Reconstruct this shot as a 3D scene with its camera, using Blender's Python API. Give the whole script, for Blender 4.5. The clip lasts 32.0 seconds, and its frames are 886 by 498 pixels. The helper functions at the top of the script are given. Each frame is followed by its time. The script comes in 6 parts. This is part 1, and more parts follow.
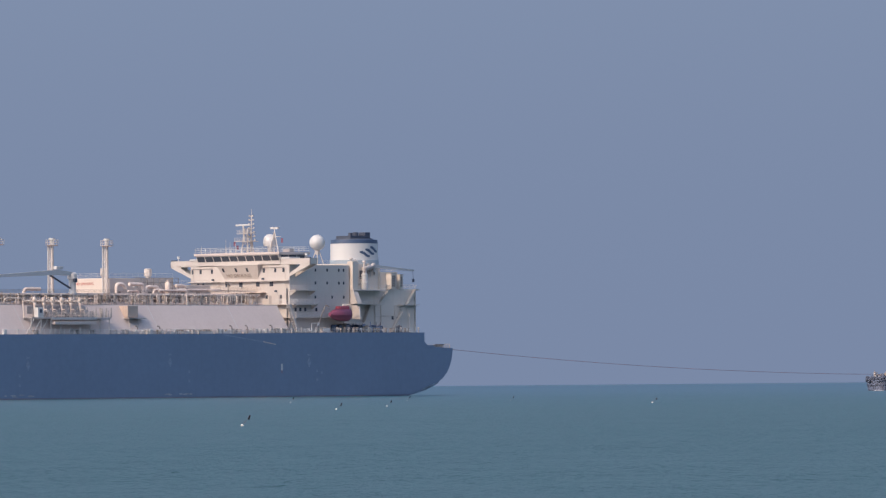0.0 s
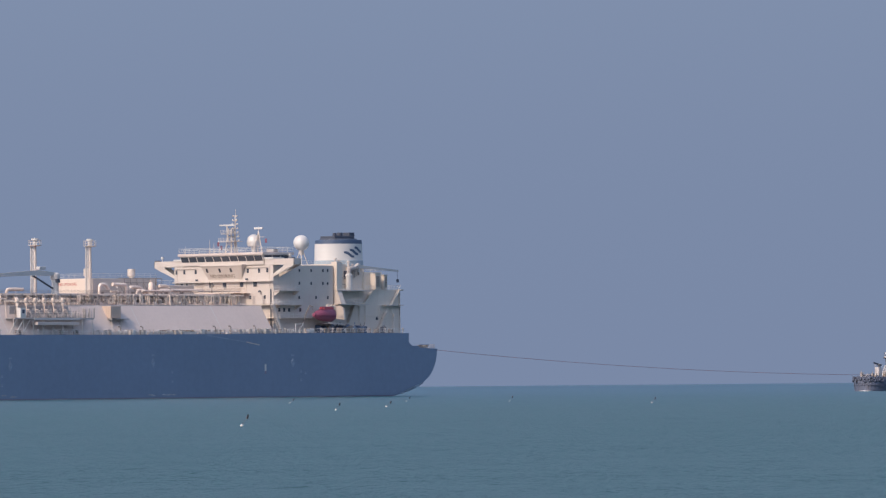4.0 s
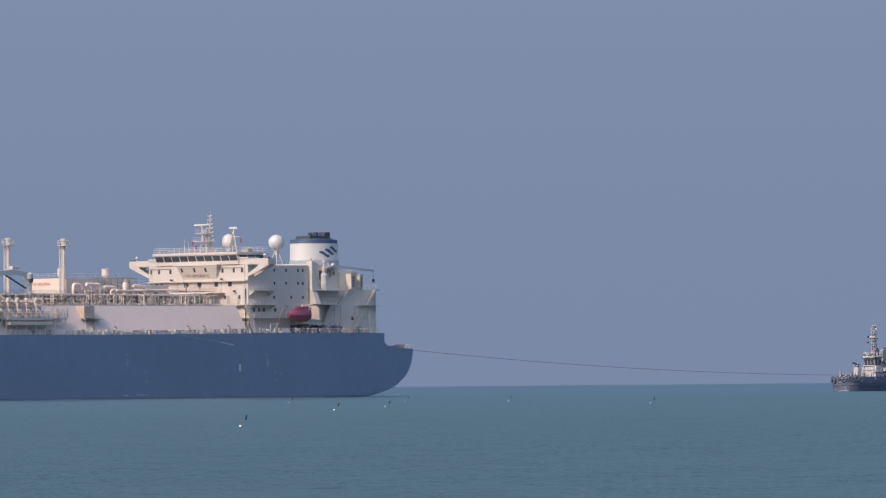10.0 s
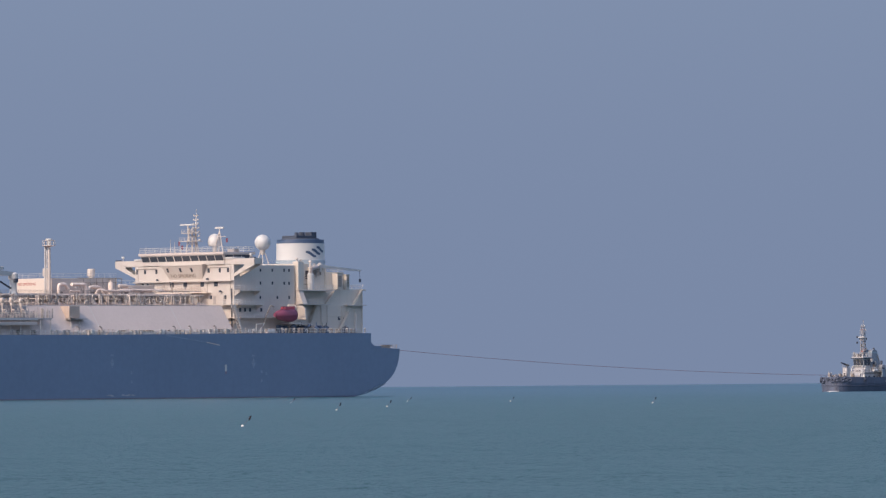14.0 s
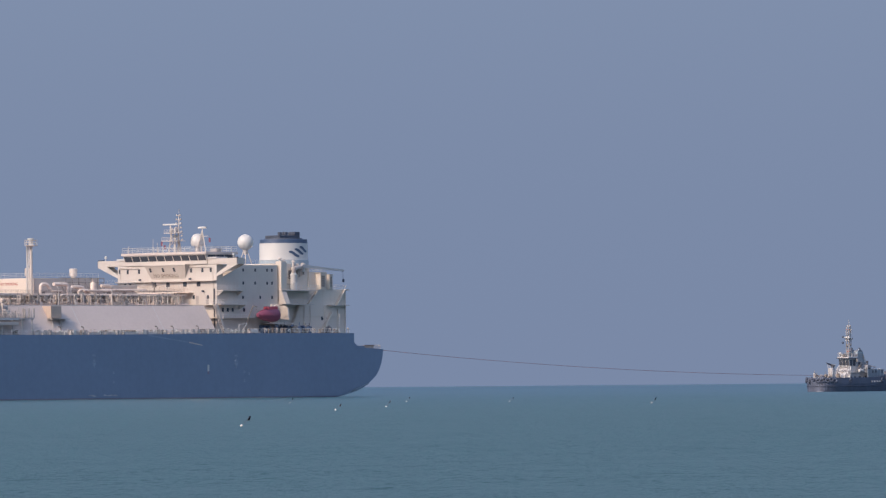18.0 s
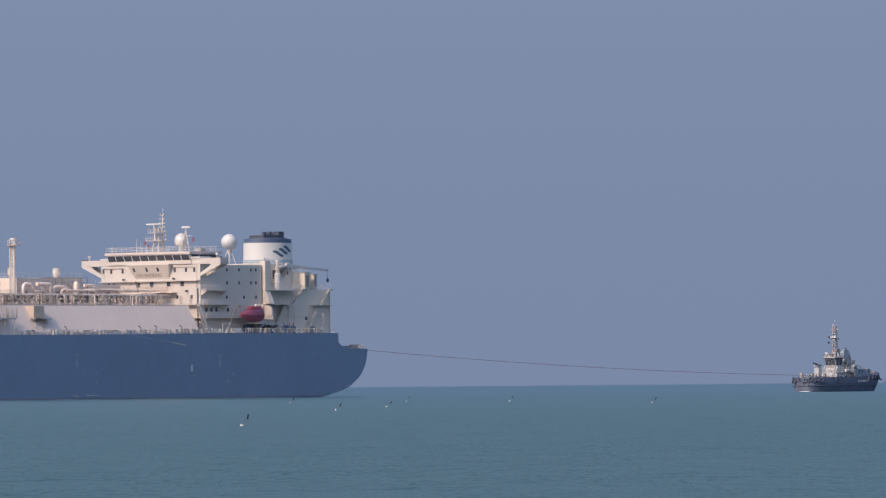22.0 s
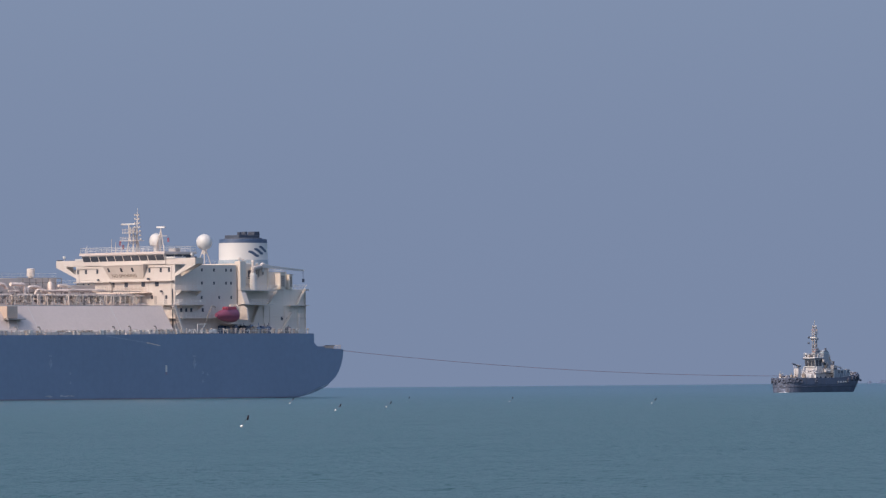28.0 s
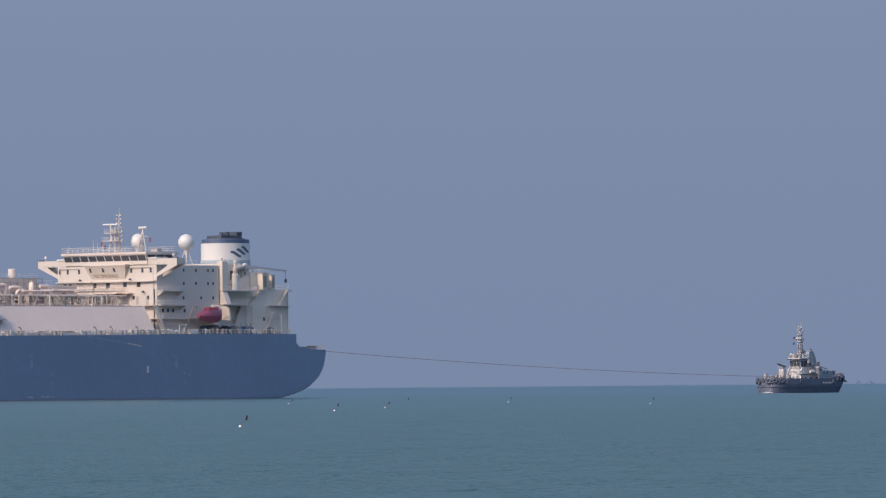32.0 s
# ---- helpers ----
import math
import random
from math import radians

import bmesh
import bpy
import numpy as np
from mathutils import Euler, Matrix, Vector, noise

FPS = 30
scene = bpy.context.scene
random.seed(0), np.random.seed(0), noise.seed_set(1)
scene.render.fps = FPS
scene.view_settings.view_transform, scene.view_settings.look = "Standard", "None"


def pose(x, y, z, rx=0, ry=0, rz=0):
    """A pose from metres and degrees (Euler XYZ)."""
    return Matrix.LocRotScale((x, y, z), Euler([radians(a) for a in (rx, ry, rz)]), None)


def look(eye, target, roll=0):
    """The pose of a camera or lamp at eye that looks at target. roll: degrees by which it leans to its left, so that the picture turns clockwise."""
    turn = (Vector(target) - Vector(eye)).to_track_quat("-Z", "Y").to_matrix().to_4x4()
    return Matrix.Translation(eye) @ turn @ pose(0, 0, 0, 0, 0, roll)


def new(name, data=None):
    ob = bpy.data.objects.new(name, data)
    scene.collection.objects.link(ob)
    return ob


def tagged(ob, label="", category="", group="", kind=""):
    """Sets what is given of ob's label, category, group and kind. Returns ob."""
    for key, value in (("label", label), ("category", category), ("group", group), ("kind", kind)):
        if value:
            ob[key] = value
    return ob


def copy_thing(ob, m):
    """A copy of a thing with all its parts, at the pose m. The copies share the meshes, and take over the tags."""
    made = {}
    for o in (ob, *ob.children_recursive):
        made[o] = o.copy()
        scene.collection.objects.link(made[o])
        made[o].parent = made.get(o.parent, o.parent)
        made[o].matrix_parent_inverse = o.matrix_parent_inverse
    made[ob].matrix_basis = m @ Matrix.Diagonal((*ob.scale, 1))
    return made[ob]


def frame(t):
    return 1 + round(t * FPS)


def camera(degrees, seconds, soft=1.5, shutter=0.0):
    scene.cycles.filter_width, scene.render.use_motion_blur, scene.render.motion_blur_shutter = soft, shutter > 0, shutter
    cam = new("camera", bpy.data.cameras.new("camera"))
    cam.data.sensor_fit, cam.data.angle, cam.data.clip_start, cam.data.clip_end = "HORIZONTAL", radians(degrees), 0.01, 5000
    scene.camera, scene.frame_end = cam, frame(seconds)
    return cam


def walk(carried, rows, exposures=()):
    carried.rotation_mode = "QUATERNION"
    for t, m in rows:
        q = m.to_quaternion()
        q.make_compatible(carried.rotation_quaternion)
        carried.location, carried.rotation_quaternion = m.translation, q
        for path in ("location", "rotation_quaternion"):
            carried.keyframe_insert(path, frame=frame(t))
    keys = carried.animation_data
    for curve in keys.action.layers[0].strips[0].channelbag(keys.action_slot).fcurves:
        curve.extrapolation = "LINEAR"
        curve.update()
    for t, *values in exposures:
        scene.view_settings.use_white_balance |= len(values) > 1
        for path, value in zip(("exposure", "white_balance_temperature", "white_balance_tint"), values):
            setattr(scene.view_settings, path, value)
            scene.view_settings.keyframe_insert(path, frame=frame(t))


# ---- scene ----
# seconds, turn to the left and tilt upwards in degrees: a long lens on a tripod that trembles a little
PATH = [
    (0.0, 0.0024, 1.1210), (0.5, 0.0057, 1.1215), (1.0, 0.0072, 1.1163), (1.5, 0.0100, 1.1201), (2.0, 0.0081, 1.1210),
    (2.5, 0.0086, 1.1234), (3.0, 0.0033, 1.1229), (3.5, -0.0014, 1.1249), (5.5, -0.0024, 1.1244), (6.0, -0.0010, 1.1172),
    (6.5, 0.0167, 1.1249), (7.0, 0.0286, 1.1263), (7.5, 0.0301, 1.1268), (8.0, 0.0210, 1.1306), (8.5, 0.0110, 1.1277),
    (9.0, -0.0053, 1.1325), (9.5, -0.0124, 1.1287), (10.0, -0.0134, 1.1249), (10.5, -0.0057, 1.1268), (11.0, -0.0115, 1.1249),
    (11.5, -0.0043, 1.1263), (12.0, -0.0029, 1.1229), (12.5, -0.0053, 1.1229), (13.0, -0.0005, 1.1187), (13.5, -0.0005, 1.1210),
    (14.0, 0.0048, 1.1258), (14.5, -0.0024, 1.1249), (16.5, -0.0053, 1.1325), (17.0, -0.0024, 1.1306), (17.5, -0.0048, 1.1268),
    (18.0, -0.0038, 1.1258), (18.5, -0.0024, 1.1296), (19.0, -0.0000, 1.1239), (19.5, -0.0005, 1.1225), (20.0, 0.0014, 1.1249),
    (20.5, 0.0033, 1.1215), (21.0, -0.0005, 1.1187), (21.5, 0.0019, 1.1268), (22.0, -0.0024, 1.1249), (22.5, -0.0005, 1.1311),
    (23.0, 0.0010, 1.1272), (23.5, 0.0029, 1.1229), (24.0, -0.0029, 1.1277), (24.5, -0.0029, 1.1287), (25.0, -0.0014, 1.1320),
    (25.5, -0.0014, 1.1268), (27.5, 0.0010, 1.1263), (28.0, -0.0033, 1.1282), (28.5, -0.0038, 1.1377), (29.0, -0.0062, 1.1325),
    (29.5, -0.0072, 1.1339), (30.0, -0.0086, 1.1253), (30.5, -0.0067, 1.1411), (31.0, -0.0124, 1.1244), (31.5, -0.0062, 1.1287),
    (32.0, -0.0138, 1.1325),
]

EYE = (0.0, 0.0, 3.2)
cam = camera(7.476, 32.0, soft=1.3)


def aim(turn, tilt):
    a, b = radians(turn), radians(tilt)
    far = (-1000 * math.sin(a) * math.cos(b), 1000 * math.cos(a) * math.cos(b), EYE[2] + 1000 * math.sin(b))
    return look(EYE, far, -0.493)


walk(cam, [(t, aim(a, b)) for t, a, b in PATH], exposures=[(0.0, 0.0), (32.0, 0.0)])

# ---- light: hazy daylight, the sun high behind the camera's left shoulder ----
SUN_UP = 38.0
SUN_AZ = 223.5
TO_SUN = Vector((math.sin(radians(SUN_AZ)) * math.cos(radians(SUN_UP)),
                 math.cos(radians(SUN_AZ)) * math.cos(radians(SUN_UP)), math.sin(radians(SUN_UP))))
world = bpy.data.worlds.new("hazy_sky")
scene.world = world
world.use_nodes = True
wn, wl = world.node_tree.nodes, world.node_tree.links
sky = wn.new("ShaderNodeTexSky")
sky.sky_type = "NISHITA"
sky.sun_disc = False
sky.sun_elevation, sky.sun_rotation = radians(SUN_UP), radians(SUN_AZ)
sky.air_density, sky.dust_density, sky.ozone_density, sky.altitude = 1.3, 10.0, 8.0, 0.0
haze = wn.new("ShaderNodeMix")
haze.data_type = "RGBA"
haze.inputs[0].default_value = 0.35
haze.inputs[7].default_value = (3.68, 4.74, 7.26, 1)
wl.new(sky.outputs[0], haze.inputs[6])
wl.new(haze.outputs[2], wn["Background"].inputs[0])
wn["Background"].inputs[1].default_value = 0.15
sun = new("sun", bpy.data.lights.new("sun", "SUN"))
sun.data.energy, sun.data.angle, sun.data.color = 2.45, radians(0.6), (1.0, 0.71, 0.485)
sun.matrix_basis = look(TO_SUN * 500, (0, 0, 0))


# ---- materials ----
def paint(name, colour, rough=0.5, vary=0.12, scale=0.35, metal=0.0, streak=0.0, streak_colour=(0.2, 0.1, 0.05), spread=0.0):
    """Weathered paint: broad patches, fine grain, optional runs of dirt down the sides."""
    m = bpy.data.materials.new(name)
    m.use_nodes = True
    n, l = m.node_tree.nodes, m.node_tree.links
    b = n["Principled BSDF"]
    b.inputs["Roughness"].default_value, b.inputs["Metallic"].default_value, b.inputs["IOR"].default_value = rough, metal, 1.7
    co = n.new("ShaderNodeTexCoord")
    big, fine = n.new("ShaderNodeTexNoise"), n.new("ShaderNodeTexNoise")
    big.inputs["Scale"].default_value, fine.inputs["Scale"].default_value = scale, scale * 14
    big.inputs["Detail"].default_value = fine.inputs["Detail"].default_value = 4
    for t in (big, fine):
        l.new(co.outputs["Object"], t.inputs["Vector"])
    add = n.new("ShaderNodeMath")
    add.operation = "ADD"
    l.new(big.outputs[0], add.inputs[0]), l.new(fine.outputs[0], add.inputs[1])
    ramp = n.new("ShaderNodeMapRange")
    ramp.inputs["From Min"].default_value, ramp.inputs["From Max"].default_value = 0.6, 1.4
    ramp.inputs["To Min"].default_value, ramp.inputs["To Max"].default_value = 1 - vary, 1 + vary
    l.new(add.outputs[0], ramp.inputs["Value"])
    mul = n.new("ShaderNodeMix")
    mul.data_type, mul.blend_type = "RGBA", "MULTIPLY"
    mul.inputs[0].default_value = 1
    mul.inputs[6].default_value = (*colour, 1)
    l.new(ramp.outputs[0], mul.inputs[7])
    last = mul.outputs[2]
    if streak:
        mp = n.new("ShaderNodeMapping")
        mp.inputs["Scale"].default_value = (1.1, 1.1, 0.09)
        run = n.new("ShaderNodeTexNoise")
        run.inputs["Scale"].default_value, run.inputs["Detail"].default_value = 1.0, 5
        l.new(co.outputs["Object"], mp.inputs["Vector"]), l.new(mp.outputs[0], run.inputs["Vector"])
        sr = n.new("ShaderNodeMapRange")
        sr.inputs["From Min"].default_value, sr.inputs["From Max"].default_value = 0.52, 0.78
        sr.inputs["To Max"].default_value = streak
        l.new(run.outputs[0], sr.inputs["Value"])
        mx = n.new("ShaderNodeMix")
        mx.data_type = "RGBA"
        mx.inputs[7].default_value = (*streak_colour, 1)
        l.new(sr.outputs[0], mx.inputs[0]), l.new(last, mx.inputs[6])
        last = mx.outputs[2]
    if spread:
        oi, hs = n.new("ShaderNodeObjectInfo"), n.new("ShaderNodeMapRange")
        hs.inputs["To Min"].default_value, hs.inputs["To Max"].default_value = 1 - spread, 1 + spread
        l.new(oi.outputs["Random"], hs.inputs["Value"])
        m2 = n.new("ShaderNodeMix")
        m2.data_type, m2.blend_type = "RGBA", "MULTIPLY"
        m2.inputs[0].default_value = 1
        l.new(last, m2.inputs[6]), l.new(hs.outputs[0], m2.inputs[7])
        last = m2.outputs[2]
    l.new(last, b.inputs["Base Color"])
    bump = n.new("ShaderNodeBump")
    bump.inputs["Strength"].default_value, bump.inputs["Distance"].default_value = 0.15, 0.03
    l.new(fine.outputs[0], bump.inputs["Height"]), l.new(bump.outputs[0], b.inputs["Normal"])
    return m


# navy hull paint lightened and greyed so its base colour carries the haze
HAZED_BLUE = paint("hull_blue", (0.174, 0.240, 0.355), 0.45, 0.07, 0.06, streak=0.10, streak_colour=(0.11, 0.14, 0.20))
BOOT_RED = paint("boot_red", (0.23, 0.19, 0.26), 0.6, 0.2, 0.1)
CREAM = paint("cream_paint", (0.60, 0.547, 0.507), 0.5, 0.06, 0.25, streak=0.16, streak_colour=(0.45, 0.30, 0.18))
WHITE = paint("white_paint", (0.62, 0.615, 0.605), 0.45, 0.04, 0.4)
TRUNK = paint("trunk_paint", (0.59, 0.51, 0.478), 0.6, 0.06, 0.12, streak=0.12, streak_colour=(0.42, 0.35, 0.30))
BOUNCE_RED = paint("deck_paint", (0.33, 0.19, 0.155), 0.7, 0.2, 0.3)
BOUNCE_GREY = paint("deck_grey", (0.34, 0.34, 0.36), 0.7, 0.2, 0.3)
# lighter copy of the cream, brightened in place of light on these parts
LIFTED_CREAM = paint("casing_paint", (0.71, 0.635, 0.56), 0.5, 0.06, 0.25, streak=0.2, streak_colour=(0.42, 0.30, 0.20))
PIPE = paint("pipe_paint", (0.77, 0.65, 0.57), 0.5, 0.15, 0.5, spread=0.12)
STEEL = paint("steel_grey", (0.43, 0.395, 0.38), 0.55, 0.2, 0.6, spread=0.15)
RUST = paint("rusty_steel", (0.28, 0.24, 0.21), 0.7, 0.3, 0.6, spread=0.2)
CRANE = paint("crane_grey", (0.55, 0.54, 0.54), 0.5, 0.1, 0.4)
# funnel blue greyed down, with haze mixed into the base colour
HAZED_NAVY = paint("funnel_blue", (0.048, 0.085, 0.165), 0.5, 0.08, 0.3)
# black lifted and tinted blue, the haze over dark parts put into it
HAZED_BLACK = paint("soot_black", (0.045, 0.060, 0.095), 0.7, 0.2, 0.5)
# the boat's red for its cabin top, brightened as if sunlit
LIT_RED = paint("signal_red", (0.48, 0.07, 0.10), 0.5, 0.1, 0.5)
# tug's black raised towards blue: haze is mixed into the hull colour
TUG_HAZED = paint("tug_hull", (0.092, 0.112, 0.172), 0.6, 0.35, 0.5, streak=0.5, streak_colour=(0.10, 0.075, 0.085))
TUG_CREAM = paint("tug_cream", (0.52, 0.51, 0.52), 0.5, 0.12, 0.6, streak=0.3, streak_colour=(0.3, 0.18, 0.1))
# tyre black raised along with the hull, haze included
HAZED_RUBBER = paint("rubber", (0.075, 0.092, 0.142), 0.85, 0.3, 1.5)
ROPE = paint("rope_fibre", (0.21, 0.095, 0.095), 0.9, 0.2, 2.0)
# the same boat red darkened, the shade on its hull put in
SHADED_RED = paint("lifeboat_hull", (0.235, 0.052, 0.105), 0.5, 0.1, 0.5)
PRIMER = paint("pinkish_primer", (0.46, 0.37, 0.315), 0.6, 0.15, 0.8)
FADED_RED = paint("faded_red", (0.50, 0.20, 0.18), 0.6, 0.2, 1.0)
FLAG = paint("faded_red_flag", (0.17, 0.05, 0.09), 0.8, 0.2, 1.0)
CLOTH = paint("black_cloth", (0.010, 0.014, 0.026), 0.95, 0.2, 4.0)
FOAM = paint("white_foam", (0.8, 0.78, 0.76), 0.7, 0.06, 3.0)


PALE_BLUE = paint("pale_blue_paint", (0.34, 0.42, 0.48), 0.6, 0.15, 0.5)


def glass():
    m = bpy.data.materials.new("dark_glass")
    m.use_nodes = True
    b = m.node_tree.nodes["Principled BSDF"]
    b.inputs["Base Color"].default_value = (0.065, 0.075, 0.098, 1)
    b.inputs["Roughness"].default_value = 0.08
    return m


GLASS = glass()


def sea_water():
    m = bpy.data.materials.new("sea_water")
    m.use_nodes = True
    n, l = m.node_tree.nodes, m.node_tree.links
    b = n["Principled BSDF"]
    b.inputs["Roughness"].default_value, b.inputs["IOR"].default_value = 0.28, 1.33
    co = n.new("ShaderNodeTexCoord")

    def noise_at(scale, stretch, detail=5.0, rough=0.6):
        mp, t = n.new("ShaderNodeMapping"), n.new("ShaderNodeTexNoise")
        mp.inputs["Scale"].default_value = (stretch[0], stretch[1], 1)
        mp.inputs["Rotation"].default_value = (0, 0, radians(8))
        t.inputs["Scale"].default_value, t.inputs["Detail"].default_value, t.inputs["Roughness"].default_value = scale, detail, rough
        l.new(co.outputs["Object"], mp.inputs["Vector"]), l.new(mp.outputs[0], t.inputs["Vector"])
        return t.outputs[0]

    chop, swell, patch = noise_at(4.6, (0.9, 0.33), 4.0, 0.6), noise_at(0.16, (0.45, 1.0), 3.0), noise_at(0.012, (1.0, 0.35), 4.0)
    mix = n.new("ShaderNodeMix")
    mix.data_type = "RGBA"
    mix.inputs[6].default_value, mix.inputs[7].default_value = (0.005, 0.055, 0.048, 1), (0.008, 0.073, 0.064, 1)
    l.new(patch, mix.inputs[0])
    b1, b2 = n.new("ShaderNodeBump"), n.new("ShaderNodeBump")
    b1.inputs["Distance"].default_value, b2.inputs["Distance"].default_value = 0.26, 0.22
    # bump eases with distance to fit the camera's view: far water mirrors more sky
    sep, bump_fade = n.new("ShaderNodeSeparateXYZ"), n.new("ShaderNodeMapRange")
    bump_fade.inputs["From Min"].default_value, bump_fade.inputs["From Max"].default_value = 450.0, 1700.0
    bump_fade.inputs["To Min"].default_value, bump_fade.inputs["To Max"].default_value = 1.0, 0.45
    l.new(co.outputs["Object"], sep.inputs[0]), l.new(sep.outputs["Y"], bump_fade.inputs["Value"])
    # green near the camera, base colour bluer far out in place of haze
    deep, haze_tint = n.new("ShaderNodeMapRange"), n.new("ShaderNodeMix")
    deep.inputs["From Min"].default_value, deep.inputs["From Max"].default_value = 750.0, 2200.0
    haze_tint.data_type = "RGBA"
    haze_tint.inputs[7].default_value = (0.004, 0.064, 0.105, 1)
    l.new(sep.outputs["Y"], deep.inputs["Value"]), l.new(deep.outputs[0], haze_tint.inputs[0])
    l.new(mix.outputs[2], haze_tint.inputs[6]), l.new(haze_tint.outputs[2], b.inputs["Base Color"])
    l.new(bump_fade.outputs[0], b1.inputs["Strength"]), l.new(bump_fade.outputs[0], b2.inputs["Strength"])
    l.new(swell, b1.inputs["Height"]), l.new(chop, b2.inputs["Height"])
    l.new(b1.outputs[0], b2.inputs["Normal"]), l.new(b2.outputs[0], b.inputs["Normal"])
    return m


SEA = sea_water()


# ---- shapes ----
def empty(name, label, category, group="", kind=""):
    return tagged(new(name), label, category, group, kind)


def part(name, bm, material, parent, label="", smooth=False):
    me = bpy.data.meshes.new(name)
    bmesh.ops.recalc_face_normals(bm, faces=bm.faces)
    bm.to_mesh(me)
    bm.free()
    me.materials.append(material)
    if smooth:
        for p in me.polygons:
            p.use_smooth = True
        me.set_sharp_from_angle(angle=radians(38))
    ob = new(name, me)
    ob.parent = parent
    return tagged(ob, label) if label else ob


def again(ob, m, parent=None):
    """One more part on the same mesh."""
    o = new(ob.name.split(".")[0], ob.data)
    o.parent = parent or ob.parent
    o.matrix_basis = m
    if "label" in ob:
        o["label"] = ob["label"]
    return o


def box(bm, x0, x1, y0, y1, z0, z1, bevel=0.0):
    vs = [bm.verts.new((x, y, z)) for x in (x0, x1) for y in (y0, y1) for z in (z0, z1)]
    fs = [bm.faces.new([vs[i] for i in q]) for q in ((0, 1, 3, 2), (4, 6, 7, 5), (0, 4, 5, 1), (2, 3, 7, 6), (0, 2, 6, 4), (1, 5, 7, 3))]
    if bevel:
        es = list({e for f in fs for e in f.edges})
        bmesh.ops.bevel(bm, geom=es, offset=bevel, segments=2, affect="EDGES", profile=0.5)
    return bm


def bx(*a, bevel=0.0):
    return box(bmesh.new(), *a, bevel=bevel)


def prism(bm, poly, lo, hi, axis="x"):
    """A polygon in the plane across axis, drawn out from lo to hi."""
    put = {"x": lambda a, b, c: (c, a, b), "y": lambda a, b, c: (a, c, b), "z": lambda a, b, c: (a, b, c)}[axis]
    p, q = [bm.verts.new(put(a, b, lo)) for a, b in poly], [bm.verts.new(put(a, b, hi)) for a, b in poly]
    bm.faces.new(p), bm.faces.new(q[::-1])
    for i in range(len(p)):
        j = (i + 1) % len(p)
        bm.faces.new((p[i], q[i], q[j], p[j]))
    return bm


def rod(bm, a, b, r, r2=None, n=6):
    a, b = Vector(a), Vector(b)
    turn = (b - a).to_track_quat("Z", "Y").to_matrix()
    r2 = r if r2 is None else r2
    rings = []
    for c, rr in ((a, r), (b, r2)):
        rings.append([bm.verts.new(c + turn @ Vector((rr * math.cos(2 * math.pi * i / n), rr * math.sin(2 * math.pi * i / n), 0))) for i in range(n)])
    for i in range(n):
        j = (i + 1) % n
        bm.faces.new((rings[0][i], rings[0][j], rings[1][j], rings[1][i]))
    bm.faces.new(rings[0][::-1]), bm.faces.new(rings[1])
    return bm


def tube(bm, pts, r, n=8):
    """A bent pipe through points."""
    pts = [Vector(p) for p in pts]
    rings = []
    for i, p in enumerate(pts):
        d = (pts[min(i + 1, len(pts) - 1)] - pts[max(i - 1, 0)]).normalized()
        side = d.cross(Vector((0.03, 0.9, 0.4))).normalized()
        up = side.cross(d)
        rings.append([bm.verts.new(p + r * (side * math.cos(2 * math.pi * k / n) + up * math.sin(2 * math.pi * k / n))) for k in range(n)])
    for a, b in zip(rings, rings[1:]):
        for k in range(n):
            bm.faces.new((a[k], a[(k + 1) % n], b[(k + 1) % n], b[k]))
    bm.faces.new(rings[0][::-1]), bm.faces.new(rings[-1])
    return bm


def bend(pts, r=0.8, n=4):
    """Rounds the corners of a line of points."""
    pts = [Vector(p) for p in pts]
    out = [pts[0]]
    for a, b, c in zip(pts, pts[1:], pts[2:]):
        p, q = b + (a - b).normalized() * r, b + (c - b).normalized() * r
        out += [(1 - s) ** 2 * p + 2 * s * (1 - s) * b + s * s * q for s in (k / n for k in range(n + 1))]
    return out + [pts[-1]]


def turned(bm, cx, cy, prof, n=24, ax=1.0, ay=1.0):
    """A body turned about a vertical axis: prof of (radius, height)."""
    rings = [[bm.verts.new((cx + ax * r * math.cos(2 * math.pi * k / n), cy + ay * r * math.sin(2 * math.pi * k / n), z)) for k in range(n)] for r, z in prof]
    for a, b in zip(rings, rings[1:]):
        for k in range(n):
            bm.faces.new((a[k], a[(k + 1) % n], b[(k + 1) % n], b[k]))
    bm.faces.new(rings[0][::-1]), bm.faces.new(rings[-1])
    return bm


def ball(bm, c, r, nu=24, nv=14, low=-1.0, flat=(1, 1, 1)):
    prof = []
    for k in range(nv + 1):
        a = math.asin(max(low, -0.999)) + (math.pi / 2 - 0.03 - math.asin(max(low, -0.999))) * k / nv
        prof.append((r * math.cos(a), c[2] + r * flat[2] * math.sin(a)))
    return turned(bm, c[0], c[1], prof, nu, flat[0], flat[1])


def railing(bm, pts, high=1.05, step=1.6, r=0.03, bars=3):
    """Stanchions and bars along a line of points."""
    pts = [Vector(p) for p in pts]
    for a, b in zip(pts, pts[1:]):
        n = max(1, round((b - a).length / step))
        for k in range(n + 1):
            p = a.lerp(b, k / n)
            rod(bm, p, p + Vector((0, 0, high)), r, n=4)
        for k in range(1, bars + 1):
            z = Vector((0, 0, high * k / bars))
            rod(bm, a + z, b + z, r * 0.9, n=4)
    return bm


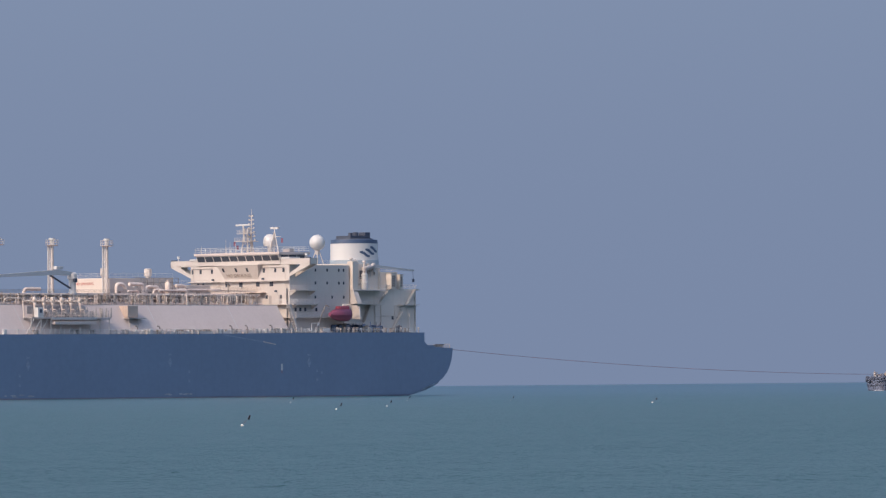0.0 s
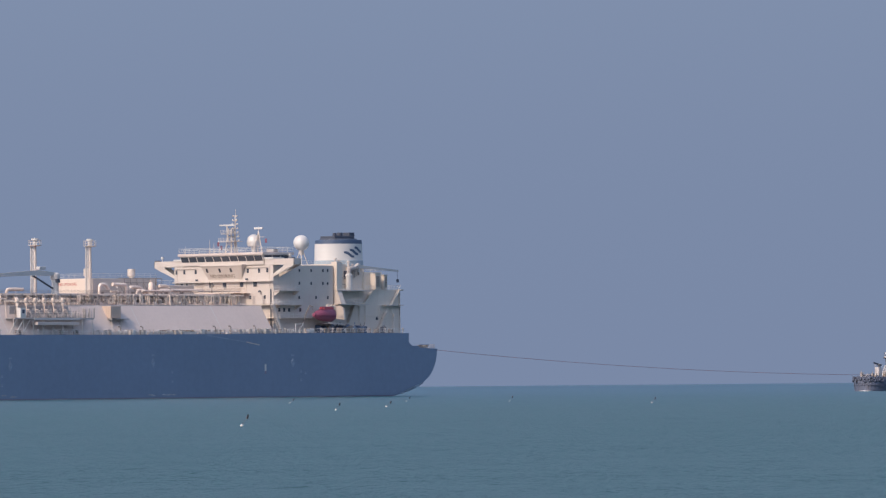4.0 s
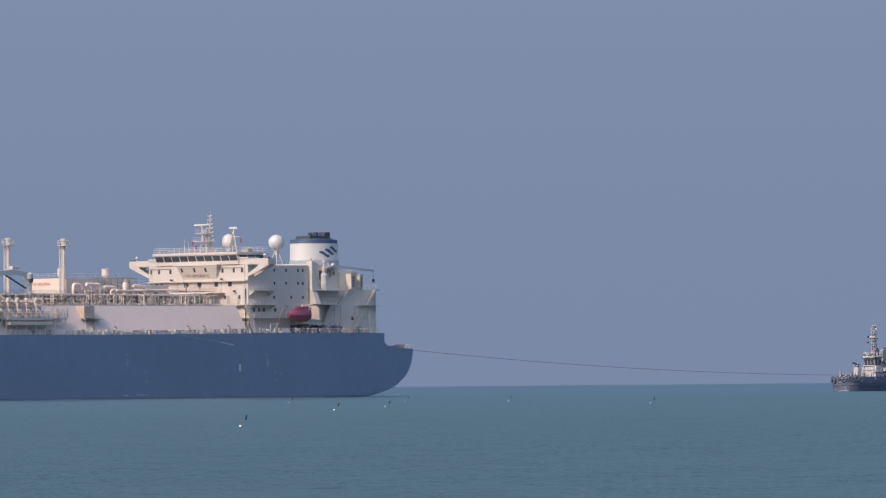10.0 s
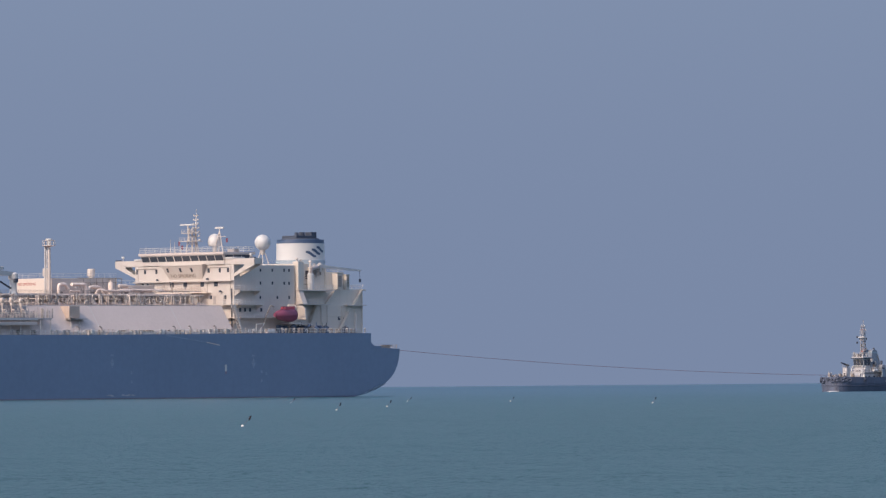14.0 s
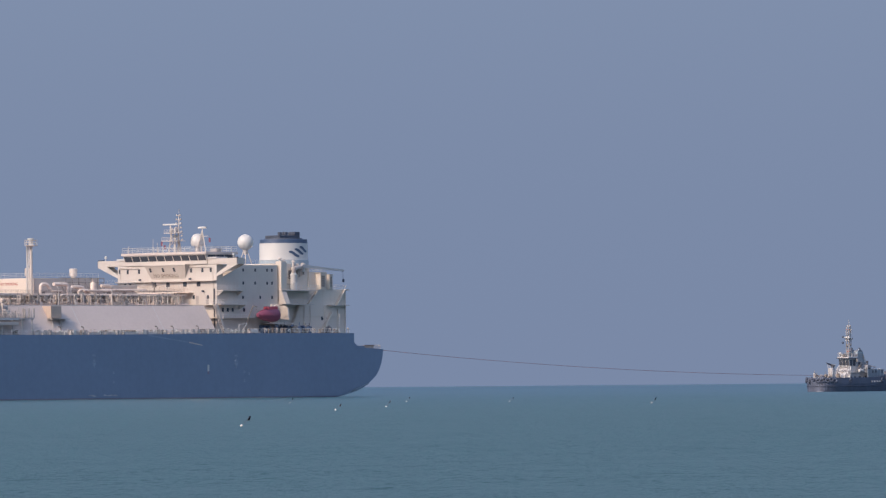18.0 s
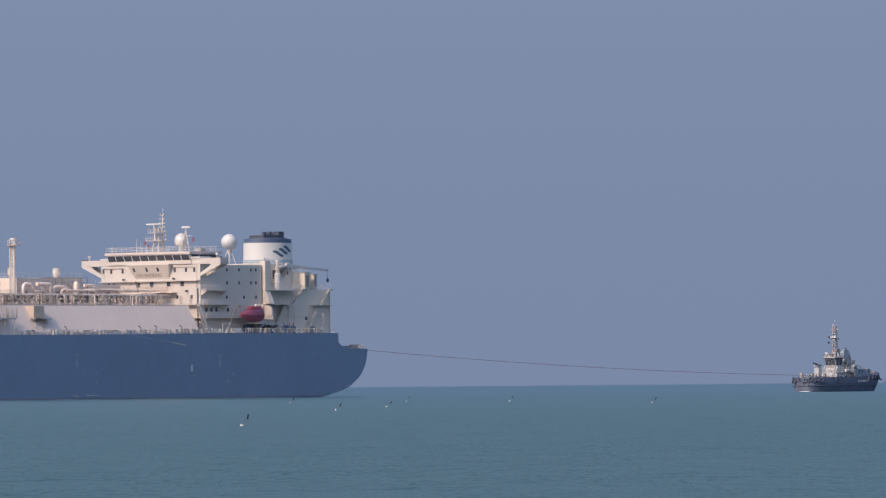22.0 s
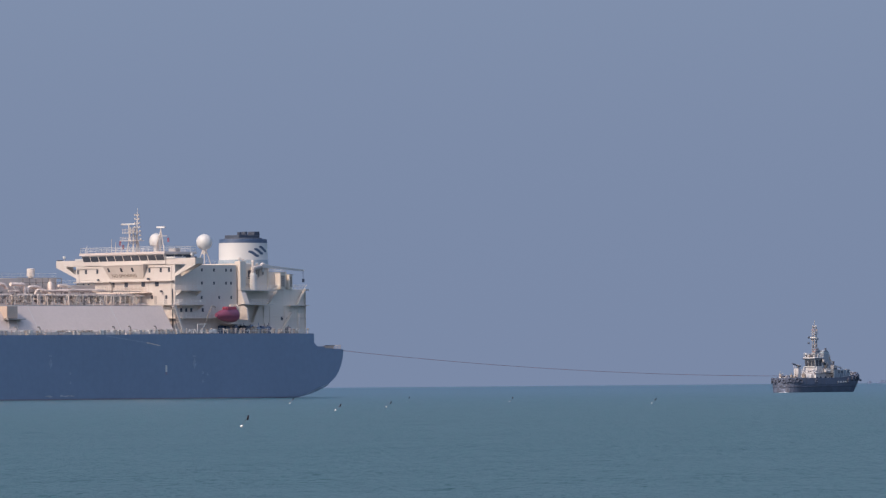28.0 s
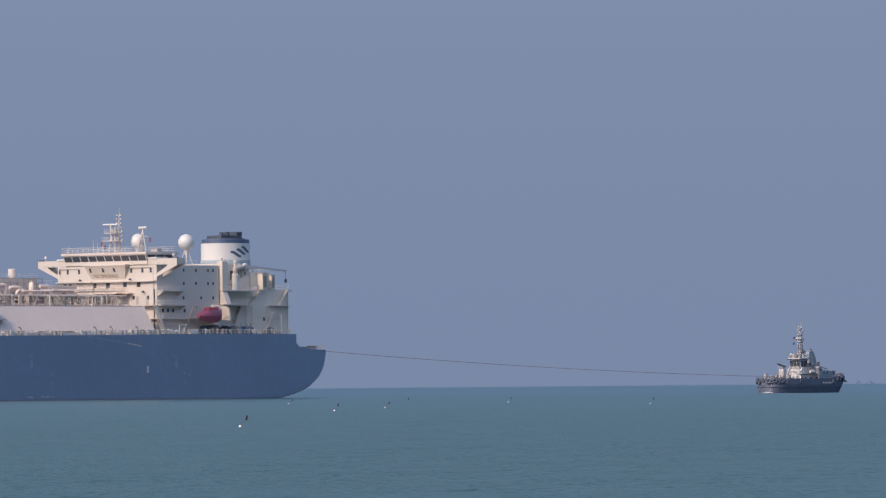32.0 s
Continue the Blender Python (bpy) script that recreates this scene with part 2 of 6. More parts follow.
def text_mesh(body, size, m, material, parent, name, label="", deep=0.02, wide=1.0):
    cu = bpy.data.curves.new(name, "FONT")
    cu.body, cu.size, cu.extrude, cu.align_x, cu.align_y = body, size, deep, "CENTER", "CENTER"
    cu.resolution_u = 2
    tmp = new(name + "_draft", cu)
    bpy.context.view_layer.update()
    me = bpy.data.meshes.new_from_object(tmp.evaluated_get(bpy.context.evaluated_depsgraph_get()))
    bpy.data.objects.remove(tmp)
    me.materials.clear()
    me.materials.append(material)
    me.name = name
    for v in me.vertices:
        v.co.x *= wide
    ob = new(name, me)
    ob.parent = parent
    ob.matrix_basis = m
    return tagged(ob, label) if label else ob


# ---- sea ----
def build_sea():
    """One sheet to the horizon: low wind waves modelled where they can be made out, flattening with distance."""
    half = [0.1]
    while half[-1] < 6800:
        w = half[-1]
        half.append(w + (0.2 if w < 21 else 0.36 if w < 46 else 0.17 * (w - 44)))
    xs = np.concatenate([-np.array(half[::-1]), half])
    ys, y, d = [-4000.0, -2000.0, -600.0, -100.0, 60.0, 120.0, 160.0], 172.0, 0.26
    while y < 7000:
        ys.append(y)
        d = d * 1.0011 if y < 420 else min(d * 1.006, 1.9) if y < 1900 else d * 1.1
        y += d
    ys = np.array(ys)
    gx, gy = np.meshgrid(xs, ys)
    rng = np.random.default_rng(4)
    z = np.zeros_like(gx)
    for k in range(34):
        wave = 0.55 * 1.05 ** k
        turn = rng.normal(0.12, 0.75)
        fx, fy = np.sin(turn) * 2 * np.pi / wave, np.cos(turn) * 2 * np.pi / wave
        z += (0.0036 if wave < 1.2 else 0.0024) * wave ** 0.5 * np.sin(gx * fx + gy * fy + rng.uniform(0, 6.28))
    gust = 0.8 + 0.3 * np.sin(gx * 0.06 + gy * 0.021 + 1.0) * np.sin(gy * 0.043 - gx * 0.02) + 0.35 * np.sin(gx * 0.55 + 2.0 * np.sin(gy * 0.05)) * np.sin(gy * 0.19 + 1.5 * np.sin(gx * 0.21))
    # longer waves that show as low crests farther out
    far = np.zeros_like(gx)
    for k in range(22):
        wave = 4.2 * 1.05 ** k
        turn = rng.normal(0.2, 0.8)
        fx, fy = np.sin(turn) * 2 * np.pi / wave, np.cos(turn) * 2 * np.pi / wave
        far += 0.0032 * wave ** 0.5 * np.sin(gx * fx + gy * fy + rng.uniform(0, 6.28))
    far *= np.clip((gy - 240) / 300, 0.25, 1) * np.clip((2000 - gy) / 700, 0, 1) * np.clip((220 - np.abs(gx)) / 80, 0, 1)
    fade = np.clip((1500 - gy) / 900, 0, 1) * np.clip((gy - 120) / 60, 0, 1) * np.clip((140 - np.abs(gx)) / 80, 0, 1)
    z = z * gust * fade + far
    nx, ny = len(xs), len(ys)
    i = (np.arange(ny - 1)[:, None] * nx + np.arange(nx - 1)[None, :]).ravel()
    quads = np.stack([i, i + 1, i + nx + 1, i + nx], 1)
    me = bpy.data.meshes.new("water")
    me.vertices.add(nx * ny)
    me.vertices.foreach_set("co", np.stack([gx, gy, z], -1).astype(np.float32).ravel())
    me.loops.add(quads.size)
    me.loops.foreach_set("vertex_index", quads.astype(np.int32).ravel())
    me.polygons.add(len(quads))
    me.polygons.foreach_set("loop_start", np.arange(0, quads.size, 4, dtype=np.int32))
    me.polygons.foreach_set("use_smooth", np.ones(len(quads), dtype=bool))
    me.update()
    me.validate()
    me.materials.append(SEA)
    return tagged(new("water", me), "rippled teal sea under hazy light", "sea", kind="structure")


sea = build_sea()
# ---- the gas carrier: x forward from the stern, y to port, z up from the water ----
HEAD = 46.548
ship = empty("gas_carrier", "large gas carrier with dark blue hull and cream superstructure, under way", "ship")


def lerp_table(table, z):
    """Reads a table at height z along a smooth curve through its rows."""
    z = min(max(z, table[0][0]), table[-1][0])
    i = next(k for k in range(len(table) - 1) if z <= table[k + 1][0])

    def slope(k, c):
        p, q = table[max(k - 1, 0)], table[min(k + 1, len(table) - 1)]
        return (q[c] - p[c]) / (q[0] - p[0])

    (z0, *a), (z1, *b) = table[i], table[i + 1]
    h = z1 - z0
    s = (z - z0) / h
    return [(2 * s ** 3 - 3 * s * s + 1) * p + (s ** 3 - 2 * s * s + s) * h * slope(i, c)
            + (3 * s * s - 2 * s ** 3) * q + (s ** 3 - s * s) * h * slope(i + 1, c) for c, (p, q) in enumerate(zip(a, b), 1)]


# height, where the hull begins aft, and how far the side is drawn in under water
STERN = [(-11.0, 32.0, 11.0), (-2.0, 21.5, 1.2), (-0.5, 19.45, 0.2), (0.5, 14.32, 0.0), (1.5, 9.78, 0.0),
         (3.0, 5.71, 0.0), (5.0, 2.51, 0.0), (7.8, 0.56, 0.0), (11.0, -0.2, 0.0), (15.0, -0.2, 0.0)]
LONG, BEAM = 285.0, 23.0


def half_breadth(x, z):
    b = 20.5 + (BEAM - 20.5) * math.sin(math.pi / 2 * min(1.0, max(0.0, (x + 0.2) / 38.0))) - max(0.0, lerp_table(STERN, z)[1])
    fore = 222.0 + 6.0 * (z + 11) / 26
    if x > fore:
        b *= max(0.02, 1 - ((x - fore) / (LONG + 0.3 - fore)) ** 2.4)
    return b


def hull_shell(zs, x_from=None, x_to=LONG):
    bm = bmesh.new()
    rows = []
    for z in zs:
        u0 = max(lerp_table(STERN, z)[0], x_from or -1.0)
        xs = [u0 + d for d in (0, 1, 2.5, 4.5, 7, 10, 14, 19, 25, 32, 40, 50, 62)]
        xs = [x for x in xs if x < 92]
        xs += [100 + 12.2 * k for k in range(11)] + [230, 240, 250, 258, 265, 271, 276, 280, 283, LONG]
        port = [bm.verts.new((x, half_breadth(x, z), z)) for x in xs]
        star = [bm.verts.new((x, -half_breadth(x, z), z)) for x in xs]
        rows.append(port[::-1] + star)
    for a, b in zip(rows, rows[1:]):
        for k in range(len(a)):
            j = (k + 1) % len(a)
            bm.faces.new((a[k], a[j], b[j], b[k]))
    bm.faces.new(rows[0]), bm.faces.new(rows[-1])
    return bm


MAIN = 14.85
hull = part("hull", hull_shell([0.28, 0.5, 0.75, 1, 1.3, 1.6, 2, 2.4, 2.8, 3.3, 3.9, 4.5, 5.2, 6, 6.9, 7.8, 8.8, 9.9, 11.0]), HAZED_BLUE, ship, "dark blue steel hull lightened for haze, with faded marks", True)
part("boot_top", hull_shell([-11, -6, -3, -1.5, -0.5, 0.28]), BOOT_RED, ship, "dull red underwater paint", True)


def deck_z(x):
    """Height of the deck edge, which falls a little from the house forward."""
    return MAIN - 0.33 * min(1.0, max(0.0, (x - 42.0) / 45.0))


topsides = part("upper_hull", hull_shell([11.0, 12.5, 13.8, MAIN], x_from=10.6), HAZED_BLUE, ship, "dark blue topsides lightened for haze", True)
for v in topsides.data.vertices:
    if v.co.z > 14.5:
        v.co.z = deck_z(v.co.x)


# stern bulwark and mooring gear
def stern_works():
    for s in (1, -1):
        bm = bmesh.new()
        pts = [(x, s * half_breadth(x, 11.0)) for x in (0.0, 3, 6, 9, 10.8)]
        for (xa, ya), (xb, yb) in zip(pts, pts[1:]):
            za, zb = 11.0 + 0.04 * xa, 11.0 + 0.04 * xb
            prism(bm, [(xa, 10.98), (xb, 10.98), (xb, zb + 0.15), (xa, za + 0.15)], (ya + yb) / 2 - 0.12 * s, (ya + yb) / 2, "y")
        part("stern_bulwark", bm, HAZED_BLUE, ship)
    # raised bulwark with roller fairleads let into it
    for s in (1, -1):
        def plate(x0, x1, z0, z1):
            bm = bmesh.new()
            n = max(1, round((x1 - x0) / 0.8))
            for k in range(n):
                xa, xb = x0 + (x1 - x0) * k / n, x0 + (x1 - x0) * (k + 1) / n
                ya, yb = half_breadth(xa, 11.0) - 0.5, half_breadth(xb, 11.0) - 0.5
                vs = [bm.verts.new((x, s * y, z)) for z in (z0, z1) for x, y in ((xa, ya), (xb, yb), (xb, yb - 0.15), (xa, ya - 0.15))]
                for q in ((0, 1, 2, 3), (4, 7, 6, 5), (0, 4, 5, 1), (1, 5, 6, 2), (2, 6, 7, 3), (3, 7, 4, 0)):
                    bm.faces.new([vs[i] for i in q])
            return bm
        part("raised_bulwark", plate(6.2, 10.6, 11.0, 11.85), HAZED_BLUE, ship)
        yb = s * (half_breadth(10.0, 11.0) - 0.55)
        part("bulwark_brace", prism(bmesh.new(), [(10.6, 11.85), (8.9, 11.85), (9.6, 12.4), (10.6, 13.1)], min(yb, yb - 0.12 * s), max(yb, yb - 0.12 * s), "y"), HAZED_BLUE, ship)
        for x0, x1 in ((2.4, 4.2), (4.4, 6.0)):
            y = half_breadth(x0, 11.0) - 0.9
            fl = part("roller_fairlead", plate(x0, x1, 11.95, 12.12), HAZED_BLACK, ship, "dark roller fairlead let into the stern bulwark")
            part("fairlead_sill", plate(x0, x1, 11.0, 11.25), HAZED_BLACK, fl)
            for k in range(4):
                x = x0 + 0.2 + (x1 - x0 - 0.4) * k / 3
                part("roller", turned(bmesh.new(), x, s * y, [(0.2, 11.2), (0.2, 11.6), (0.15, 11.7), (0.2, 11.8), (0.2, 11.98)], 8), STEEL, fl)
        for x in (0.25, 0.9, 1.5, 2.1):
            part("stern_post", rod(bmesh.new(), (x, s * (half_breadth(x, 11) - 0.6), 11.0), (x, s * (half_breadth(x, 11) - 0.6), 12.2), 0.06, n=5), STEEL, ship)
    bm = bmesh.new()
    railing(bm, [(0.2, 19.8, 11.0), (0.2, 0, 11.0), (0.2, -19.8, 11.0)])
    part("stern_rail", bm, STEEL, ship)
    bm = bx(3, 7, 6, 11, 11, 12.6, bevel=0.2)
    rod(bm, (3.5, 5.5, 12.4), (3.5, 11.5, 12.4), 0.8, n=12)
    part("mooring_winch", bm, STEEL, ship)


stern_works()

# trunk deck
bm = bmesh.new()
sec = [(-21.85, MAIN - 0.36), (-17.3, 21.1), (17.3, 21.1), (21.85, MAIN - 0.36)]
prism(bm, sec, 55.6, 242.0)
part("trunk_deck", bm, TRUNK, ship, "pale grey raised trunk deck with sloping sides")
# red sheet out of view, added to bounce warm light onto the deckhouses
part("trunk_top", bx(55.7, 241.9, -17.2, 16.55, 21.1, 21.115), BOUNCE_RED, ship, "unseen red sheet on the trunk top, added to bounce light")
# deck sheets out of view, kept pale to bounce light up the walls
bm = bmesh.new()
rim = [(x, half_breadth(x, MAIN) - 0.35) for x in (12.0, 18, 26, 36, 46, 55.5)]
prism(bm, rim + [(x, -y) for x, y in rim[::-1]], MAIN, MAIN + 0.012, "z")
part("main_deck", bm, BOUNCE_GREY, ship, "unseen grey main deck sheet, toned to bounce light")
for s in (1, -1):
    lo, hi = sorted((s * 21.3, s * 22.6))
    part("side_deck", prism(bmesh.new(), [(x, deck_z(x) + d) for x, d in ((55.5, 0.0), (87.0, 0.0), (240.0, 0.0), (240.0, 0.012), (87.0, 0.012), (55.5, 0.012))], lo, hi, "y"), BOUNCE_GREY, ship)
# weld seams down the slope, each a thin raised strip
bm = bmesh.new()
prism(bm, [(21.62, MAIN), (17.32, 21.12), (17.28, 21.14), (21.58, MAIN + 0.05)], -0.06, 0.06)
seam = part("seam", bm, WHITE, ship, "pale seam on the trunk slope")
seam.matrix_basis = pose(72.0, 0, 0)
for x in (97.5, 139.0, 152.0):
    again(seam, pose(x, 0, 0))
for z0, y0, y1 in ((21.1, 16.6, 17.25),):
    part("trunk_edge", bx(55.6, 242, y0, y1, z0, z0 + 0.18), CREAM, ship)
part("deck_edge", bx(55.6, 113, 21.8, 22.1, MAIN - 0.33, MAIN + 0.3), CREAM, ship)


def deck_rails():
    for a, b in ((12.2, 30), (30, 50), (50, 70), (70, 90), (90, 110), (110, 130), (130, 150), (150, 170)):
        bm = bmesh.new()
        ya, yb = half_breadth(a, 14.8) - 0.15, half_breadth(b, 14.8) - 0.15
        railing(bm, [(a, ya, deck_z(a)), (b, yb, deck_z(b))], step=1.5, r=0.035)
        part("side_rail", bm, WHITE, ship)
    # small fittings along the deck edge
    rng = random.Random(5)
    bm = bmesh.new()
    turned(bm, 0, 0, [(0.28, 0), (0.28, 0.9), (0.38, 0.95), (0.38, 1.1)], 8)
    turned(bm, 1.0, 0, [(0.28, 0), (0.28, 0.9), (0.38, 0.95), (0.38, 1.1)], 8)
    box(bm, -0.5, 1.5, -0.4, 0.4, 0, 0.12)
    post = part("mooring_bollard", bm, RUST, ship, "dark brown twin bollard")
    post.matrix_basis = pose(60, 21.9, deck_z(60))
    for x in (15, 20, 26, 33, 44, 81, 84, 87, 90, 118, 122, 136):
        again(post, pose(x + rng.uniform(-0.5, 0.5), min(21.6, half_breadth(x, 14.8) - 1.5), deck_z(x)))
    bm = bx(-0.45, 0.45, -0.3, 0.3, 0, 1.15, bevel=0.05)
    locker = part("deck_locker", bm, WHITE, ship, "white deck locker by the rail")
    locker.matrix_basis = pose(79.2, 22.1, deck_z(79))
    for x in (101, 146):
        again(locker, pose(x, 22.1, deck_z(x)))
    bm = bmesh.new()
    rod(bm, (0, 0, 0), (0, 0, 1.6), 0.12), rod(bm, (0, 0, 1.6), (0.5, 0, 1.8), 0.1), box(bm, 0.3, 0.7, -0.15, 0.15, 1.65, 1.95)
    hyd = part("fire_hydrant", bm, RUST, ship, "rust-coloured hydrant on the deck")
    hyd.matrix_basis = pose(62, 22.0, deck_z(62))
    for x in (70, 75, 98, 105):
        again(hyd, pose(x, 22.0, deck_z(x)))


def deck_fittings():
    """Valves, vents and lockers crowded along the side deck at the foot of the trunk."""
    rng = random.Random(31)
    kinds = []
    bm = turned(bmesh.new(), 0, 0, [(0.16, 0), (0.16, 0.7), (0.3, 0.75), (0.3, 1.05), (0.12, 1.1)], 8)
    kinds.append(part("tank_vent", bm, RUST, ship, "brown tank vent"))
    bm = bx(-0.35, 0.35, -0.2, 0.2, 0, 0.95, bevel=0.04)
    box(bm, -0.4, 0.4, -0.25, 0.25, 0.95, 1.02)
    kinds.append(part("valve_chest", bm, STEEL, ship, "grey valve chest"))
    bm = rod(bmesh.new(), (0, 0, 0), (0, 0, 1.15), 0.06, n=5)
    rod(bm, (-0.3, 0, 1.15), (0.3, 0, 1.15), 0.06, n=5), rod(bm, (0, -0.3, 1.15), (0, 0.3, 1.15), 0.06, n=5)
    kinds.append(part("valve_wheel", bm, PRIMER, ship))
    bm = tube(bmesh.new(), bend([(-0.3, 0, 0), (-0.3, 0, 0.9), (0.3, 0, 0.9), (0.3, 0, 0.45)], 0.25, 3), 0.1, 6)
    kinds.append(part("gooseneck_vent", bm, WHITE, ship, "white gooseneck vent"))
    bm = bx(-0.5, 0.5, -0.35, 0.35, 0, 0.4, bevel=0.08)
    kinds.append(part("hatch", bm, TRUNK, ship))
    for i, ob in enumerate(kinds):
        ob.matrix_basis = pose(57.0 + 1.7 * i, 22.0, deck_z(58))
    for k in range(52):
        x = 54.5 + 1.12 * k + rng.uniform(-0.3, 0.3)
        if x < 112:
            again(rng.choice(kinds), pose(x, rng.uniform(21.75, 22.5), deck_z(x), 0, 0, rng.choice((0, 90))))
    for k in range(22):
        x = 14.0 + 1.75 * k + rng.uniform(-0.6, 0.6)
        again(rng.choice(kinds), pose(x, half_breadth(x, MAIN) - rng.uniform(0.8, 2.4), deck_z(x), 0, 0, rng.choice((0, 90))))


deck_rails()
deck_fittings()


# accommodation block
AF, AB, AY, AT = 50.5, 30.6, 16.4, 30.7
house = part("accommodation", bx(AB, AF, -AY, AY, MAIN, AT, bevel=0.08), CREAM, ship, "cream painted accommodation block")


def window_part(w, h, name="window", deep=0.12):
    bm = bmesh.new()
    box(bm, 0, deep, -w / 2, w / 2, -h / 2, h / 2)
    return bm


def house_windows():
    kinds = {}
    for y, z, w, h in ([(y, 29.5, 0.62, 1.0) for y in (-15.6, -13.0, -9.2, 8.1, 11.8, 14.5)] + [(y, 26.35, 0.62, 0.85) for y in (-13.8, -12.1)]
                       + [(y, 26.3, 1.15, 1.05) for y in (-4.1, 0.4, 6.0, 10.5)] + [(y, 23.3, 0.6, 0.85) for y in (8.9, 13.6, 2.2)] + [(-3.4, 23.3, 0.44, 0.68)]):
        m = pose(AF - 0.05, y, z)
        if (w, h) in kinds:
            again(kinds[w, h], m)
        else:
            kinds[w, h] = part("window", window_part(w, h), GLASS, house, "dark cabin window")
            kinds[w, h].matrix_basis = m
    for x, z, w, h in ([(x, z, 0.44, 0.68) for z in (29.5, 26.5) for x in (41.9, 38.0, 34.1, 32.5)] + [(x, 23.2, 0.44, 0.68) for x in (42.0, 36.4, 32.5)]
                       + [(x, 20.3, 0.62, 0.85) for x in (48.6, 47.0, 45.4)] + [(41.7, 20.3, 0.6, 0.85)]):
        for s in (1, -1):
            again(kinds[w, h], pose(x, s * (AY - 0.05), z, 0, 0, 90 * s))


house_windows()
# ledges and pipes on the front
part("front_ledge", bx(AF, AF + 0.9, -AY, AY, 26.95, 27.12), CREAM, house)
for y0, y1, z in ((-16, -9, 30.15), (7.0, 14.8, 30.15), (-16, -6, 26.9)):
    part("wall_pipe", rod(bmesh.new(), (AF + 0.15, y0, z), (AF + 0.15, y1, z), 0.07), RUST, house)
part("corner_pipe", rod(bmesh.new(), (AF + 0.25, AY - 0.6, 15), (AF + 0.25, AY - 0.6, 25.2), 0.12), HAZED_BLACK, house)


# side galleries on the port and starboard faces
def galleries():
    for s in (1, -1):
        for z, x0, out in ((24.75, 43.5, 2.0), (21.5, 43.0, 2.2), (18.5, 33.0, 2.2)):
            y0, y1 = sorted((s * AY, s * (AY + out)))
            part("gallery", bx(x0, AF + (0.0 if z > 20 else 0.6), y0, y1, z - 0.12, z + 0.08), CREAM, house)
            bm = railing(bmesh.new(), [(x0, s * (AY + out), z), (AF, s * (AY + out), z), (AF, s * AY, z)], step=1.4)
            part("gallery_rail", bm, WHITE, house)
            for x in (x0 + 0.3, AF - 0.3):
                bm = prism(bmesh.new(), [(s * AY, z - 0.12), (s * (AY + out), z - 0.12), (s * AY, z - 1.2)], x - 0.05, x + 0.05)
                part("gallery_bracket", bm, CREAM, house)
        # front foot of the block beside the trunk
        y0, y1 = sorted((s * 12.5, s * 19.0))
        part("front_deck", bx(AF, AF + 1.3, y0, y1, 21.4, 21.6), CREAM, house)
        part("front_deck", bx(AF - 0.6, AF + 0.9, *sorted((s * (AY - 2), s * 19.6)), 18.35, 18.55), CREAM, house)
        part("front_rail", railing(bmesh.new(), [(AF + 1.3, s * 12.5, 21.6), (AF + 1.3, s * 19, 21.6), (AF, s * 19, 21.6)]), WHITE, house)
        # sloping stair beside the trunk end
        bm = bmesh.new()
        for dy in (0, 0.9):
            prism(bm, [(AF + 4.0, 21.5), (AF + 3.4, 21.5), (AF + 0.6, 15.0), (AF + 1.2, 15.0)], s * 19.2 + dy * s, s * 19.3 + dy * s, "y")
        for k in range(18):
            a = k / 17
            box(bm, AF + 1.0 + 2.7 * a, AF + 1.3 + 2.7 * a, *sorted((s * 19.3, s * 20.1)), 15.2 + 6.1 * a, 15.25 + 6.1 * a)
        part("stair", bm, CREAM, house)


galleries()


def front_lamps():
    """Floodlights, brackets and drain pipes on the forward face of the block."""
    bm = rod(bmesh.new(), (0, 0, 0), (0.5, 0, 0.1), 0.05, n=5)
    box(bm, 0.4, 0.75, -0.25, 0.25, -0.2, 0.25)
    lamp = part("floodlight", bm, HAZED_BLACK, house, "dark floodlight on a bracket")
    lamp.matrix_basis = pose(AF, -2.4, 24.0)
    for y, z in ((3.4, 24.1), (8.2, 27.5), (-8.4, 27.5), (12.4, 24.6), (-11.6, 24.6)):
        again(lamp, pose(AF, y, z))
    for y, z0, z1 in ((15.3, 21.6, 30.5), (-15.3, 21.6, 30.5), (7.7, 21.6, 27.0), (-6.6, 21.6, 27.0)):
        part("drain_pipe", rod(bmesh.new(), (AF + 0.1, y, z0), (AF + 0.1, y, z1), 0.06, n=6), CREAM, house)
    for y in (-13.2, 9.6, 12.9):
        part("front_door", bx(AF, AF + 0.06, y, y + 0.85, 21.65, 23.6), STEEL, house, "grey steel weather door")


front_lamps()


